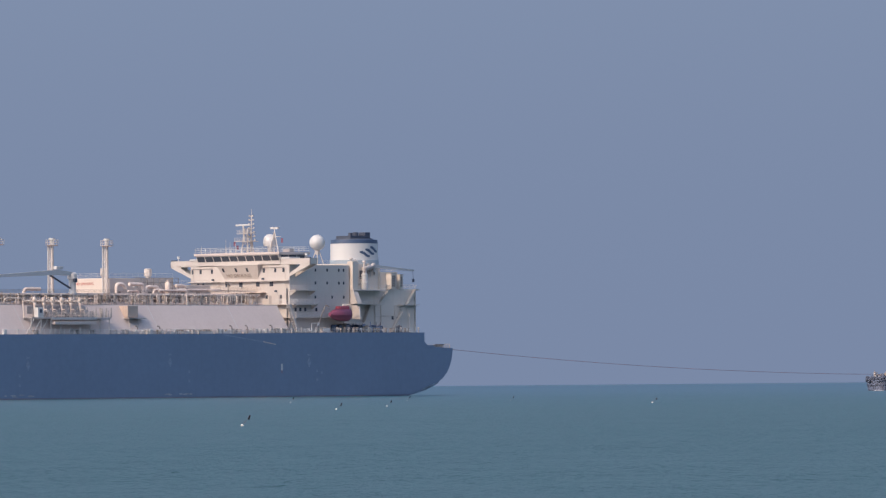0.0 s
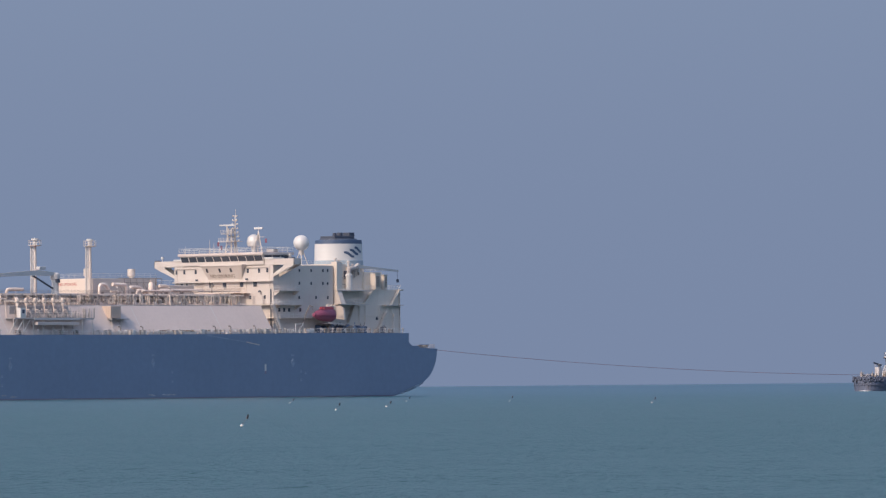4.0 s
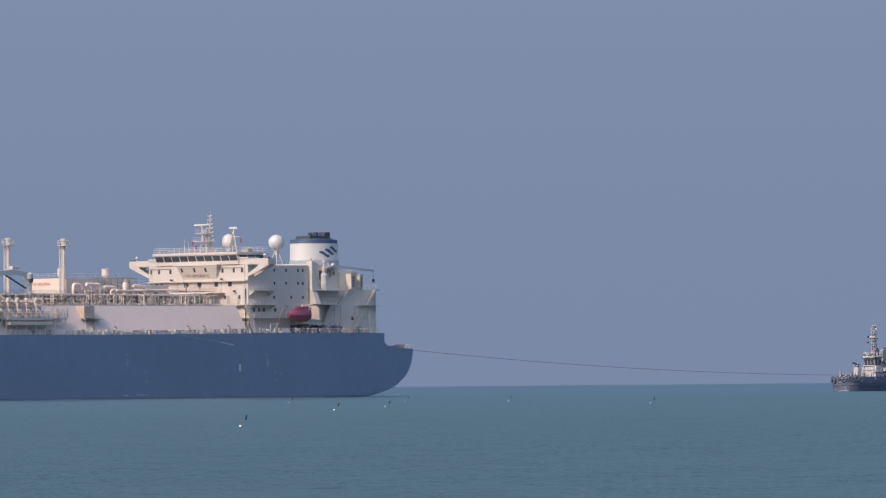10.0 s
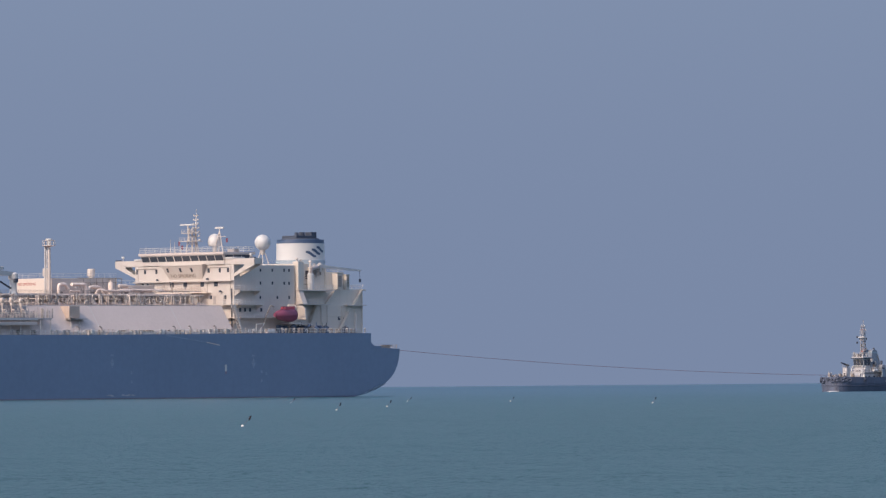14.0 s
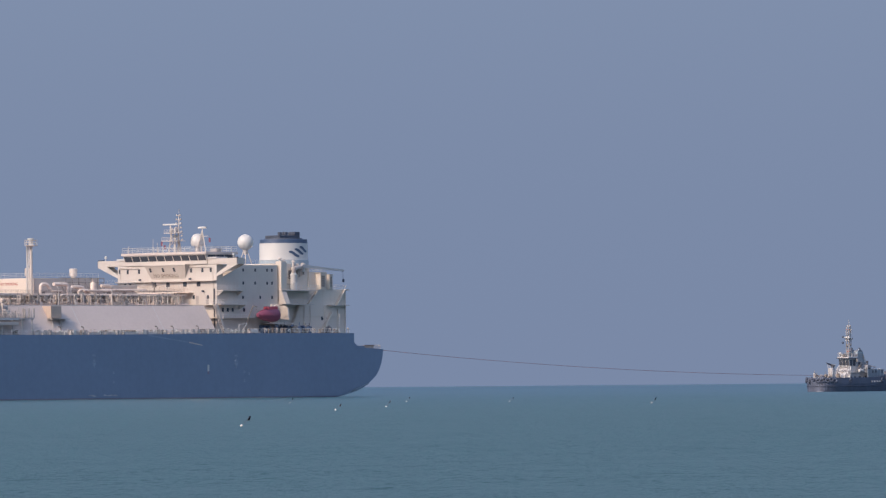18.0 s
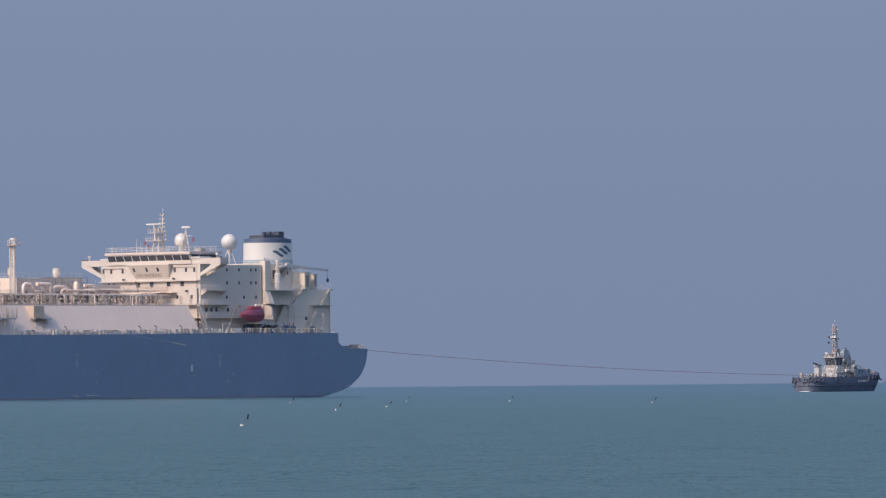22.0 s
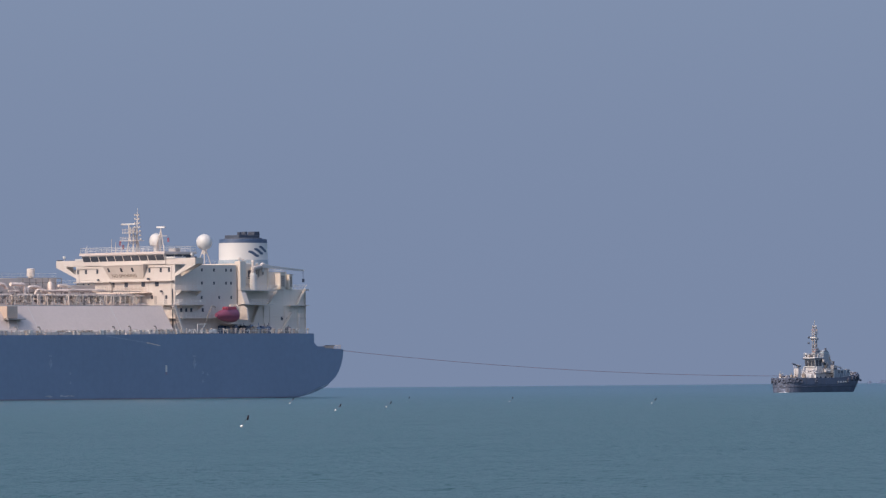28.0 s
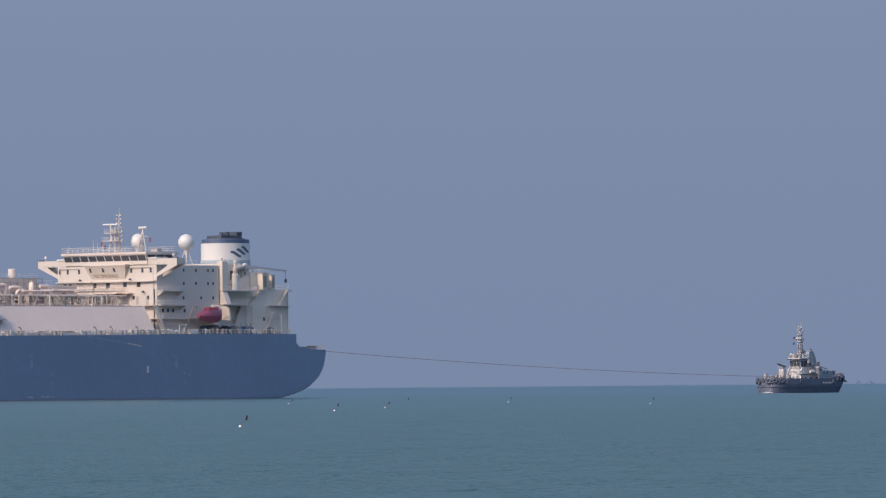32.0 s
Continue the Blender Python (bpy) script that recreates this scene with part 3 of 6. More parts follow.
# wheelhouse, its console and the bridge wings
def bridge():
    base = part("wheelhouse_console", prism(bmesh.new(), [(AF - 0.2, 30.75), (AF + 1.5, 30.75), (AF + 0.04, 27.6), (AF - 0.2, 27.6)], -6.1, 7.5, "y"), CREAM, house, "cream sloping console below the wheelhouse")
    for v in base.data.vertices:
        if v.co.z < 28:
            v.co.y = -4.9 if v.co.y < 0 else 6.1
    text_mesh("NO SMOKING", 1.3, Matrix.Translation((AF + 0.43, 0.2, 28.35)) @ Matrix(((0, 0.42, 0.908, 0), (1, 0, 0, 0), (0, 0.908, -0.42, 0), (0, 0, 0, 1))), RUST, house, "warning_text", "faded brown warning letters", 0.04, 1.0)
    for y in (-4.6, -0.2, 3.7):
        w = again([c for c in house.children if c.name.startswith("window")][0], pose(AF + 0.96, y * 0.95, 29.75, 0, 25, 0), house)
    part("bridge_floor", bx(42, AF + 1.6, -6.3, 7.7, 30.72, 31.0), CREAM, house)
    deck = part("bridge_wing", bx(48.1, AF, -23.1, 23.1, 30.75, 30.95), CREAM, ship, "cream bridge wings reaching the ship's full beam")
    part("wing_bulwark", bx(AF - 0.15, AF, -23.1, 23.1, 30.9, 32.15), CREAM, deck)
    part("wing_bulwark", bx(48.1, 48.25, -23.1, 23.1, 30.9, 32.0), CREAM, deck)
    for s in (1, -1):
        part("wing_end", bx(48.1, AF, *sorted((s * 22.95, s * 23.1)), 30.9, 32.15), CREAM, deck)
        for x in (48.2, AF - 0.3):
            bm = bmesh.new()
            prism(bm, [(s * 23.1, 31.0), (s * 23.1, 30.6), (s * 16.4, 28.0), (s * 16.4, 28.75), (s * 17.0, 29.05), (s * 19.7, 30.4), (s * 19.7, 31.0)], x, x + 0.25)
            part("wing_bracket", bm, CREAM, deck, "triangular bracket with an opening under the wing")
        part("wing_shelter", bx(47.0, AF + 0.2, *sorted((s * 13.6, s * 16.5)), 32.1, 32.5, bevel=0.05), WHITE, deck, "white cover on the bridge wing")
        bm = bmesh.new()
        turned(bm, AF - 0.8, s * 21.2, [(0.1, 32.1), (0.1, 32.7), (0.35, 32.75), (0.35, 33.2), (0.1, 33.3)], 10)
        part("wing_searchlight", bm, WHITE, deck)
        bm = bmesh.new()
        box(bm, AF - 0.6, AF - 0.1, *sorted((s * 21.5, s * 23.0)), 32.1, 32.4)
        part("wing_console", bm, HAZED_BLACK, deck)
    wh = part("wheelhouse", prism(bmesh.new(), [(41.6, 30.9), (AF + 0.3, 30.9), (AF + 0.3, 31.75), (AF + 0.85, 33.0), (AF + 0.85, 33.15), (41.6, 33.15)], -13.6, 13.6, "y"), CREAM, ship, "cream wheelhouse with a band of dark windows")
    bm = bmesh.new()
    tilt = math.atan2(0.55, 1.25)
    box(bm, -0.03, 0.06, -1.2, 1.2, -0.64, 0.64)
    pane = part("wheelhouse_window", bm, GLASS, wh, "dark raked bridge window")
    for k in range(10):
        m = pose(AF + 0.58, -12.2 + 2.71 * k, 32.38, 0, math.degrees(tilt), 0)
        if k:
            again(pane, m)
        else:
            pane.matrix_basis = m
    for s in (1, -1):
        for k in range(3):
            again(pane, pose(AF - 1.2 - 2.71 * k, s * 13.62, 32.38, 0, 0, 90 * s))
    part("wheelhouse_roof", bx(41.2, AF + 1.1, -14.1, 14.1, 33.15, 33.75, bevel=0.06), TRUNK, wh)
    part("roof_rail", railing(bmesh.new(), [(41.4, -13.9, 33.75), (AF + 0.9, -13.9, 33.75), (AF + 0.9, 13.9, 33.75), (41.4, 13.9, 33.75), (41.4, -13.9, 33.75)], high=1.2, step=1.7, r=0.04), WHITE, wh)
    part("roof_locker", bx(45.5, 47.2, 11.0, 13.2, 33.75, 34.5, bevel=0.1), STEEL, wh)
    part("house_rail", railing(bmesh.new(), [(31, AY - 0.2, AT), (46, AY - 0.2, AT)], high=1.1), WHITE, house)


bridge()


# masts and domes over the bridge
def masts():
    bm = bmesh.new()
    legs = [(48.6, -1.3), (48.6, 0.9), (46.6, -1.3), (46.6, 0.9)]
    top = [(48.0, -0.6), (48.0, 0.2), (47.2, -0.6), (47.2, 0.2)]
    for (xa, ya), (xb, yb) in zip(legs, top):
        rod(bm, (xa, ya, 33.7), (xb, yb, 39.6), 0.15)
    for k in range(4):
        z0, z1 = 33.9 + 1.4 * k, 35.3 + 1.4 * k
        a0, a1 = (z0 - 33.7) / 5.9, (z1 - 33.7) / 5.9
        for i, j in ((0, 1), (1, 3), (2, 0), (3, 2)):
            p = Vector((*legs[i], 0)).lerp(Vector((*top[i], 0)), a0)
            q = Vector((*legs[j], 0)).lerp(Vector((*top[j], 0)), a1)
            rod(bm, (p.x, p.y, z0), (q.x, q.y, z1), 0.07, n=4)
    mast = part("radar_mast", bm, CREAM, ship, "cream lattice radar mast")
    for z, w in ((36.4, 2.6), (38.2, 1.8)):
        part("mast_platform", bx(46.6, 49.4, -0.2 - w, -0.2 + w, z, z + 0.12), CREAM, mast)
        part("mast_rail", railing(bmesh.new(), [(49.3, -0.2 - w, z), (49.3, -0.2 + w, z)], high=0.9, step=0.9), CREAM, mast)
    part("radar_scanner", bx(48.7, 49.1, -2.7, 2.1, 40.1, 40.45, bevel=0.08), WHITE, mast, "white radar scanner bar")
    part("scanner_post", rod(bmesh.new(), (48.9, 0.0, 36.5), (48.9, -0.3, 40.1), 0.22, 0.18), CREAM, mast)
    bm = bmesh.new()
    rod(bm, (47.3, 0.6, 33.7), (47.3, 0.9, 42.6), 0.26, 0.12)
    for k in range(7):
        z = 36.6 + 0.95 * k
        wd = 1.15 - 0.1 * k
        rod(bm, (47.3, 0.7 - wd, z), (47.3, 0.8 + wd, z), 0.07, n=4)
        for s in (-1, 1):
            box(bm, 47.15, 47.45, 0.8 + s * wd - 0.15, 0.8 + s * wd + 0.15, z, z + 0.35)
    rod(bm, (47.3, 0.9, 42.4), (47.3, 0.95, 44.0), 0.05)
    part("light_mast", bm, CREAM, mast)
    for y, h in ((-5.4, 37.0), (-4.0, 36.3), (-13.6, 35.6), (-2.2, 35.9)):
        part("whip_aerial", rod(bmesh.new(), (49.6, y, 33.7), (49.6, y, h), 0.09, 0.03), CREAM, ship)
    # second mast with its dome
    bm = bmesh.new()
    for dx, dy in ((-0.9, -0.9), (0.9, -0.9), (0, 0.9)):
        rod(bm, (43.5 + dx, 4.7 + dy * 1.3, 33.7), (43.5, 4.7, 38.85), 0.12)
    rod(bm, (43.5, 4.7, 38.2), (43.5, 4.7, 39.6), 0.1)
    rod(bm, (43.5, 2.7, 37.5), (43.5, 6.7, 37.5), 0.07, n=4)
    m2 = part("signal_mast", bm, CREAM, ship, "cream tripod signal mast")
    part("radar_scanner", bx(43.3, 43.7, 3.4, 6.1, 39.3, 39.75, bevel=0.06), WHITE, m2)
    bm = bmesh.new()
    ball(bm, (43.0, 2.6, 36.35), 1.65, low=-0.55, flat=(1, 1, 1.12))
    rod(bm, (43.0, 2.6, 33.7), (43.0, 2.6, 35.9), 0.5, 0.7, 16)
    part("satellite_dome", bm, WHITE, ship, "white satellite dome", True)
    for x, y, z in ((48.9, -3.2, 35.9), (48.9, -2.2, 35.0), (43.4, 7.0, 36.6)):
        bm = bx(x - 0.03, x + 0.03, y - 0.3, y + 0.3, z - 0.5, z + 0.5)
        part("signal_flag", bm, FLAG, ship, "small red signal flag")
    # the large radome on its stand
    bm = ball(bmesh.new(), (36.0, 11.3, 36.05), 1.85, 32, 20)
    dome = part("radome", bm, WHITE, ship, "large white ball-shaped radome", True)
    bm = bmesh.new()
    for k in range(4):
        a = math.pi / 4 + k * math.pi / 2
        rod(bm, (36 + 1.45 * math.cos(a), 11.3 + 1.45 * math.sin(a), 31.0), (36 + 0.45 * math.cos(a), 11.3 + 0.45 * math.sin(a), 34.0), 0.12)
    rod(bm, (36, 11.3, 33.2), (36, 11.3, 34.4), 0.4, 0.7, 12)
    part("stand", bm, CREAM, dome)


masts()


# engine casing and funnel
def casing():
    low = part("engine_casing", bx(5.6, 30.5, -14, 14, MAIN, 25.2, bevel=0.08), LIFTED_CREAM, ship, "cream engine casing")
    part("upper_casing", bx(21.6, 25.7, -12.0, 12.0, 25.2, 31.2, bevel=0.08), LIFTED_CREAM, ship)
    part("upper_casing", bx(17.2, 21.6, -13.0, 13.0, 25.2, 30.4, bevel=0.08), LIFTED_CREAM, ship)
    part("upper_casing", bx(11.2, 17.2, -13.4, 13.4, 25.2, 29.3, bevel=0.08), LIFTED_CREAM, ship)
    # hollow on the port face of the casing with vents
    for xa, xb, y1, z1 in ((13.6, 15.2, 15.2, 28.9), (10.3, 11.4, 14.4, 28.6)):
        vh = part("fan_house", bx(xa, xb, 13.4, y1, 25.2, z1, bevel=0.06), LIFTED_CREAM, ship, "cream fan house standing out from the casing")
        part("fan_louvre", bx(xa + 0.2, xb - 0.2, y1, y1 + 0.06, 25.7, z1 - 0.5), RUST, vh, "dark louvred opening")
        for k in range(7):
            part("louvre_slat", bx(xa + 0.2, xb - 0.2, y1 + 0.05, y1 + 0.12, 25.8 + 0.4 * k, 25.93 + 0.4 * k), STEEL, vh)
        part("fan_house_roof", bx(xa - 0.15, xb + 0.15, 13.4, y1 + 0.2, z1, z1 + 0.12), CREAM, vh)
    for x in (24.4, 21.6):
        part("vent_opening", bx(x, x + 1.0, 12.0, 12.06, 27.6, 29.6), HAZED_BLACK, low)
    # great bent exhaust pipe
    bm = turned(bmesh.new(), 22.9, 14.0, [(0.74, 24.95), (0.74, 26.4), (0.84, 26.45), (0.84, 26.7), (0.74, 26.75), (0.74, 28.3), (0.86, 28.35), (0.86, 28.6), (0.66, 28.7), (0.62, 29.0)], 18)
    up = part("exhaust_pipe", bm, WHITE, ship, "wide white upright pipe on the casing", True)
    bm = tube(bmesh.new(), bend([(22.9, 14.0, 28.9), (22.8, 14.0, 30.0), (20.6, 13.6, 30.3), (18.6, 12.6, 30.3)], 0.8), 0.52, 12)
    part("pipe_elbow", bm, STEEL, up, "grey bent upper pipe", True)
    for k in range(6):
        x = 22.4 - 0.72 * k
        bm = tube(bmesh.new(), bend([(x, 13.2, 28.0 + 0.3 * (k % 3)), (x, 13.2, 30.2 + 0.25 * (k % 2)), (x - 1.1, 12.8, 30.9 - 0.3 * (k % 3)), (x - 1.3, 12.2, 30.2)], 0.35), 0.13 + 0.03 * (k % 3), 6)
        part("small_pipe", bm, (STEEL, PIPE, RUST)[k % 3], up)
    part("pipe_guard", railing(bmesh.new(), [(23.6, 14.6, 28.9), (18.4, 13.4, 29.6)], high=1.2, step=0.8, r=0.05), RUST, up)
    part("casing_deck", bx(18.0, 30.3, 13.9, 17.5, 24.75, 24.95), CREAM, low)
    part("casing_deck", bx(20.0, 30.4, 13.9, 17.6, 21.5, 21.7), CREAM, low)
    part("casing_rail", railing(bmesh.new(), [(28.2, 17.4, 24.95), (18, 17.4, 24.95), (18, 14.1, 24.95)]), WHITE, low)
    part("casing_rail", railing(bmesh.new(), [(28.6, 17.5, 21.7), (20, 17.5, 21.7)]), WHITE, low)
    part("casing_rail", railing(bmesh.new(), [(17, 13.8, 25.2), (5.8, 13.8, 25.2), (5.8, -13, 25.2)]), WHITE, low)
    part("casing_rail", railing(bmesh.new(), [(17, 13.2, 29.3), (11.4, 13.2, 29.3), (11.4, -11, 29.3)]), WHITE, low)
    part("casing_rail", railing(bmesh.new(), [(25.5, 11.8, 31.2), (21.8, 11.8, 31.2)]), WHITE, low)
    for (xa, za), (xb, zb) in (((18.6, 21.6), (15.2, 25.2)), ((14.0, 15.2), (10.6, 20.0)), ((9.0, 21.6), (6.2, 25.3)), ((24.5, 15.2), (21.6, 21.6))):
        bm = bmesh.new()
        for dy in (14.05, 14.85):
            prism(bm, [(xa, za), (xa + 0.3, za), (xb + 0.3, zb), (xb, zb)], dy, dy + 0.08, "y")
            rod(bm, (xa, dy, za + 1.0), (xb, dy, zb + 1.0), 0.05, n=4)
        for k in range(12):
            a = (k + 0.5) / 12
            x, z = xa + (xb - xa) * a, za + (zb - za) * a
            box(bm, x, x + 0.3, 14.1, 14.9, z, z + 0.05)
        stair = part("casing_stair", bm, LIFTED_CREAM, low, "cream sloping ladder on the casing side")
        # plate added behind the treads to catch sun and brighten the stair
        part("stair_back", prism(bmesh.new(), [(xa + 0.02, za - 0.05), (xa + 0.28, za - 0.05), (xb + 0.28, zb - 0.12), (xb + 0.02, zb - 0.12)], 14.14, 14.84, "y"), LIFTED_CREAM, stair)
    part("casing_deck", bx(5.7, 12.0, 13.9, 15.4, 21.4, 21.55), CREAM, low)
    for x, z in ((13.2, 18.0), (11.4, 17.8)):
        part("porthole", bx(x, x + 0.7, 13.98, 14.04, z, z + 0.8), GLASS, low)
    part("casing_pipe", rod(bmesh.new(), (10.0, 16.2, MAIN), (10.0, 16.2, 19.4), 0.13), CREAM, low)
    part("casing_pipe", rod(bmesh.new(), (5.9, 14.2, MAIN), (5.9, 14.2, 25.0), 0.12), CREAM, low)
    part("aft_overhang", bx(4.6, 5.6, -14, 14.2, 24.9, 25.25), CREAM, low)
    part("vent_trunk", bx(28.4, 30.25, 15.3, 17.2, 24.95, 31.6, bevel=0.08), LIFTED_CREAM, ship, "cream vent trunk beside the casing")
    part("vent_trunk_foot", prism(bmesh.new(), [(14.0, 21.7), (18.7, 21.7), (17.3, 24.75), (14.0, 24.75)], 28.8, 30.25), CREAM, low)
    part("boat_screen", prism(bmesh.new(), [(15.6, 18.2), (19.6, 18.0), (19.2, 20.6), (18.2, 21.3), (15.6, 21.3)], 29.8, 30.25), CREAM, low)
    for k, (x, z, h) in enumerate(((24.6, 31.2, 1.4), (23.4, 31.2, 1.0), (20.2, 30.4, 1.6), (18.8, 30.4, 0.9))):
        part("deck_vent", turned(bmesh.new(), x, 11.2, [(0.25, z), (0.25, z + h * 0.7), (0.45, z + h * 0.75), (0.3, z + h)], 10), CREAM, ship)
    bm = tube(bmesh.new(), bend([(21.0, 12.6, 25.2), (21.0, 12.6, 27.4), (19.4, 12.6, 28.2), (18.4, 12.6, 30.8)], 0.5), 0.16, 8)
    part("casing_pipe", bm, WHITE, low)
    for z in (26.4, 27.9):
        part("casing_pipe", rod(bmesh.new(), (25.0, 12.2, z), (17.6, 12.2, z), 0.1), STEEL, low)
    for k, (x, z0, z1) in enumerate(((8.4, 15.0, 20.6), (12.8, 18.6, 21.4), (17.6, 15.0, 21.4), (19.6, 16.4, 21.4))):
        part("riser_pipe", rod(bmesh.new(), (x, 14.12, z0), (x, 14.12, z1), 0.09 + 0.02 * (k % 2), n=6), LIFTED_CREAM, low)
    for x0, x1, z in ((5.8, 13.6, 18.6), (14.2, 20.6, 18.9)):
        part("wall_rail", rod(bmesh.new(), (x0, 14.1, z), (x1, 14.1, z), 0.06, n=5), LIFTED_CREAM, low)
    # stores crane
    cr = part("stores_crane", rod(bmesh.new(), (19.0, 13.3, 29.3), (19.0, 13.3, 31.2), 0.35, n=10), CRANE, ship, "grey stores crane by the funnel")
    part("boom", prism(bmesh.new(), [(19.6, 30.25), (19.6, 31.0), (5.6, 29.85), (5.6, 29.45)], 13.1, 13.6, "y"), CRANE, cr)
    part("hook_wire", rod(bmesh.new(), (5.8, 13.35, 29.5), (5.7, 13.35, 27.6), 0.06, n=4), HAZED_BLACK, cr)
    part("hook", bx(5.45, 5.95, 13.15, 13.55, 26.9, 27.7, bevel=0.06), HAZED_BLACK, cr)
    for x, h in ((13.2, 2.4), (11.6, 1.9)):
        bm = turned(bmesh.new(), x + 2, 9.4, [(0.45, 29.3), (0.45, 29.3 + h * 0.6), (0.75, 29.3 + h * 0.65), (0.7, 29.3 + h * 0.8), (0.2, 29.3 + h * 0.9)], 12)
        part("mushroom_vent", bm, CREAM, ship)


casing()


def funnel():
    cx, cy, a, b = 16.1, 4.0, 6.1, 5.2
    prof = [(1.02, 31.0), (1.01, 31.3), (1.0, 36.1)]
    f = part("funnel", turned(bmesh.new(), cx, cy, prof, 48, a, b), WHITE, ship, "white funnel with blue top band", True)
    part("base_band", turned(bmesh.new(), cx, cy, [(1.035, 30.9), (1.035, 32.1), (1.01, 32.15)], 48, a, b), PALE_BLUE, f, "pale blue band round the foot")
    part("top_band", turned(bmesh.new(), cx, cy, [(1.0, 36.1), (0.99, 36.12), (0.98, 37.0), (0.9, 37.05)], 48, a, b), HAZED_NAVY, f, "dark blue band", True)
    part("top_plate", turned(bmesh.new(), cx, cy, [(0.8, 36.9), (0.78, 37.3), (0.7, 37.35)], 32, a, b), HAZED_BLACK, f)
    part("silencer_block", bx(cx - 3.0, cx + 3.7, cy - 2.4, cy + 2.4, 36.9, 37.95, bevel=0.12), HAZED_BLACK, f, "low dark block on the funnel top")
    part("exhaust_trunk", bx(cx - 4.26, cx - 2.5, cy - 1.0, cy + 1.2, 36.9, 38.85, bevel=0.1), HAZED_BLACK, f, "square dark exhaust trunk")
    for k in range(3):
        part("trunk_rib", bx(cx - 4.32, cx - 2.44, cy - 1.06, cy + 1.26, 37.3 + 0.42 * k, 37.38 + 0.42 * k), HAZED_BLACK, f)
    for dx, dy, r, h in ((1.3, 0.0, 0.46, 38.7), (-0.5, 0.0, 0.66, 38.8), (-1.5, -1.5, 0.5, 38.7)):
        part("exhaust_stack", turned(bmesh.new(), cx + dx, cy + dy, [(r, 37.2), (r, h), (r * 0.85, h + 0.02), (r * 0.8, h - 0.3)], 14), HAZED_BLACK, f, "", True)
        part("stack_collar", turned(bmesh.new(), cx + dx, cy + dy, [(r * 1.08, 38.05), (r * 1.08, 38.2)], 14), HAZED_BLACK, f)
    # emblem of three slanted waves on each side, drawn as plain shapes
    for s in (1, -1):
        for k in range(3):
            bm = bmesh.new()
            top, low = [], []
            for i in range(9):
                q = i / 8
                x = 2.9 - 1.5 * k - 2.8 * q
                z = 34.05 + 0.57 * k - 1.0 * q + 0.15 * math.sin(2 * math.pi * q)
                wide = 0.2 + 0.17 * math.sin(math.pi * q)
                for row, dz in ((top, wide), (low, -wide)):
                    y = b * math.sqrt(max(0.05, 1 - (x / a) ** 2)) + 0.03
                    row.append(bm.verts.new((cx + x, cy + s * y, z + dz)))
            for i in range(8):
                bm.faces.new((low[i], low[i + 1], top[i + 1], top[i]))
            r = bmesh.ops.extrude_face_region(bm, geom=list(bm.faces))
            for v in r["geom"]:
                if isinstance(v, bmesh.types.BMVert):
                    v.co.y += s * 0.05
            part("emblem_wave", bm, HAZED_NAVY, f, "dark blue slanted wave stripe")


funnel()


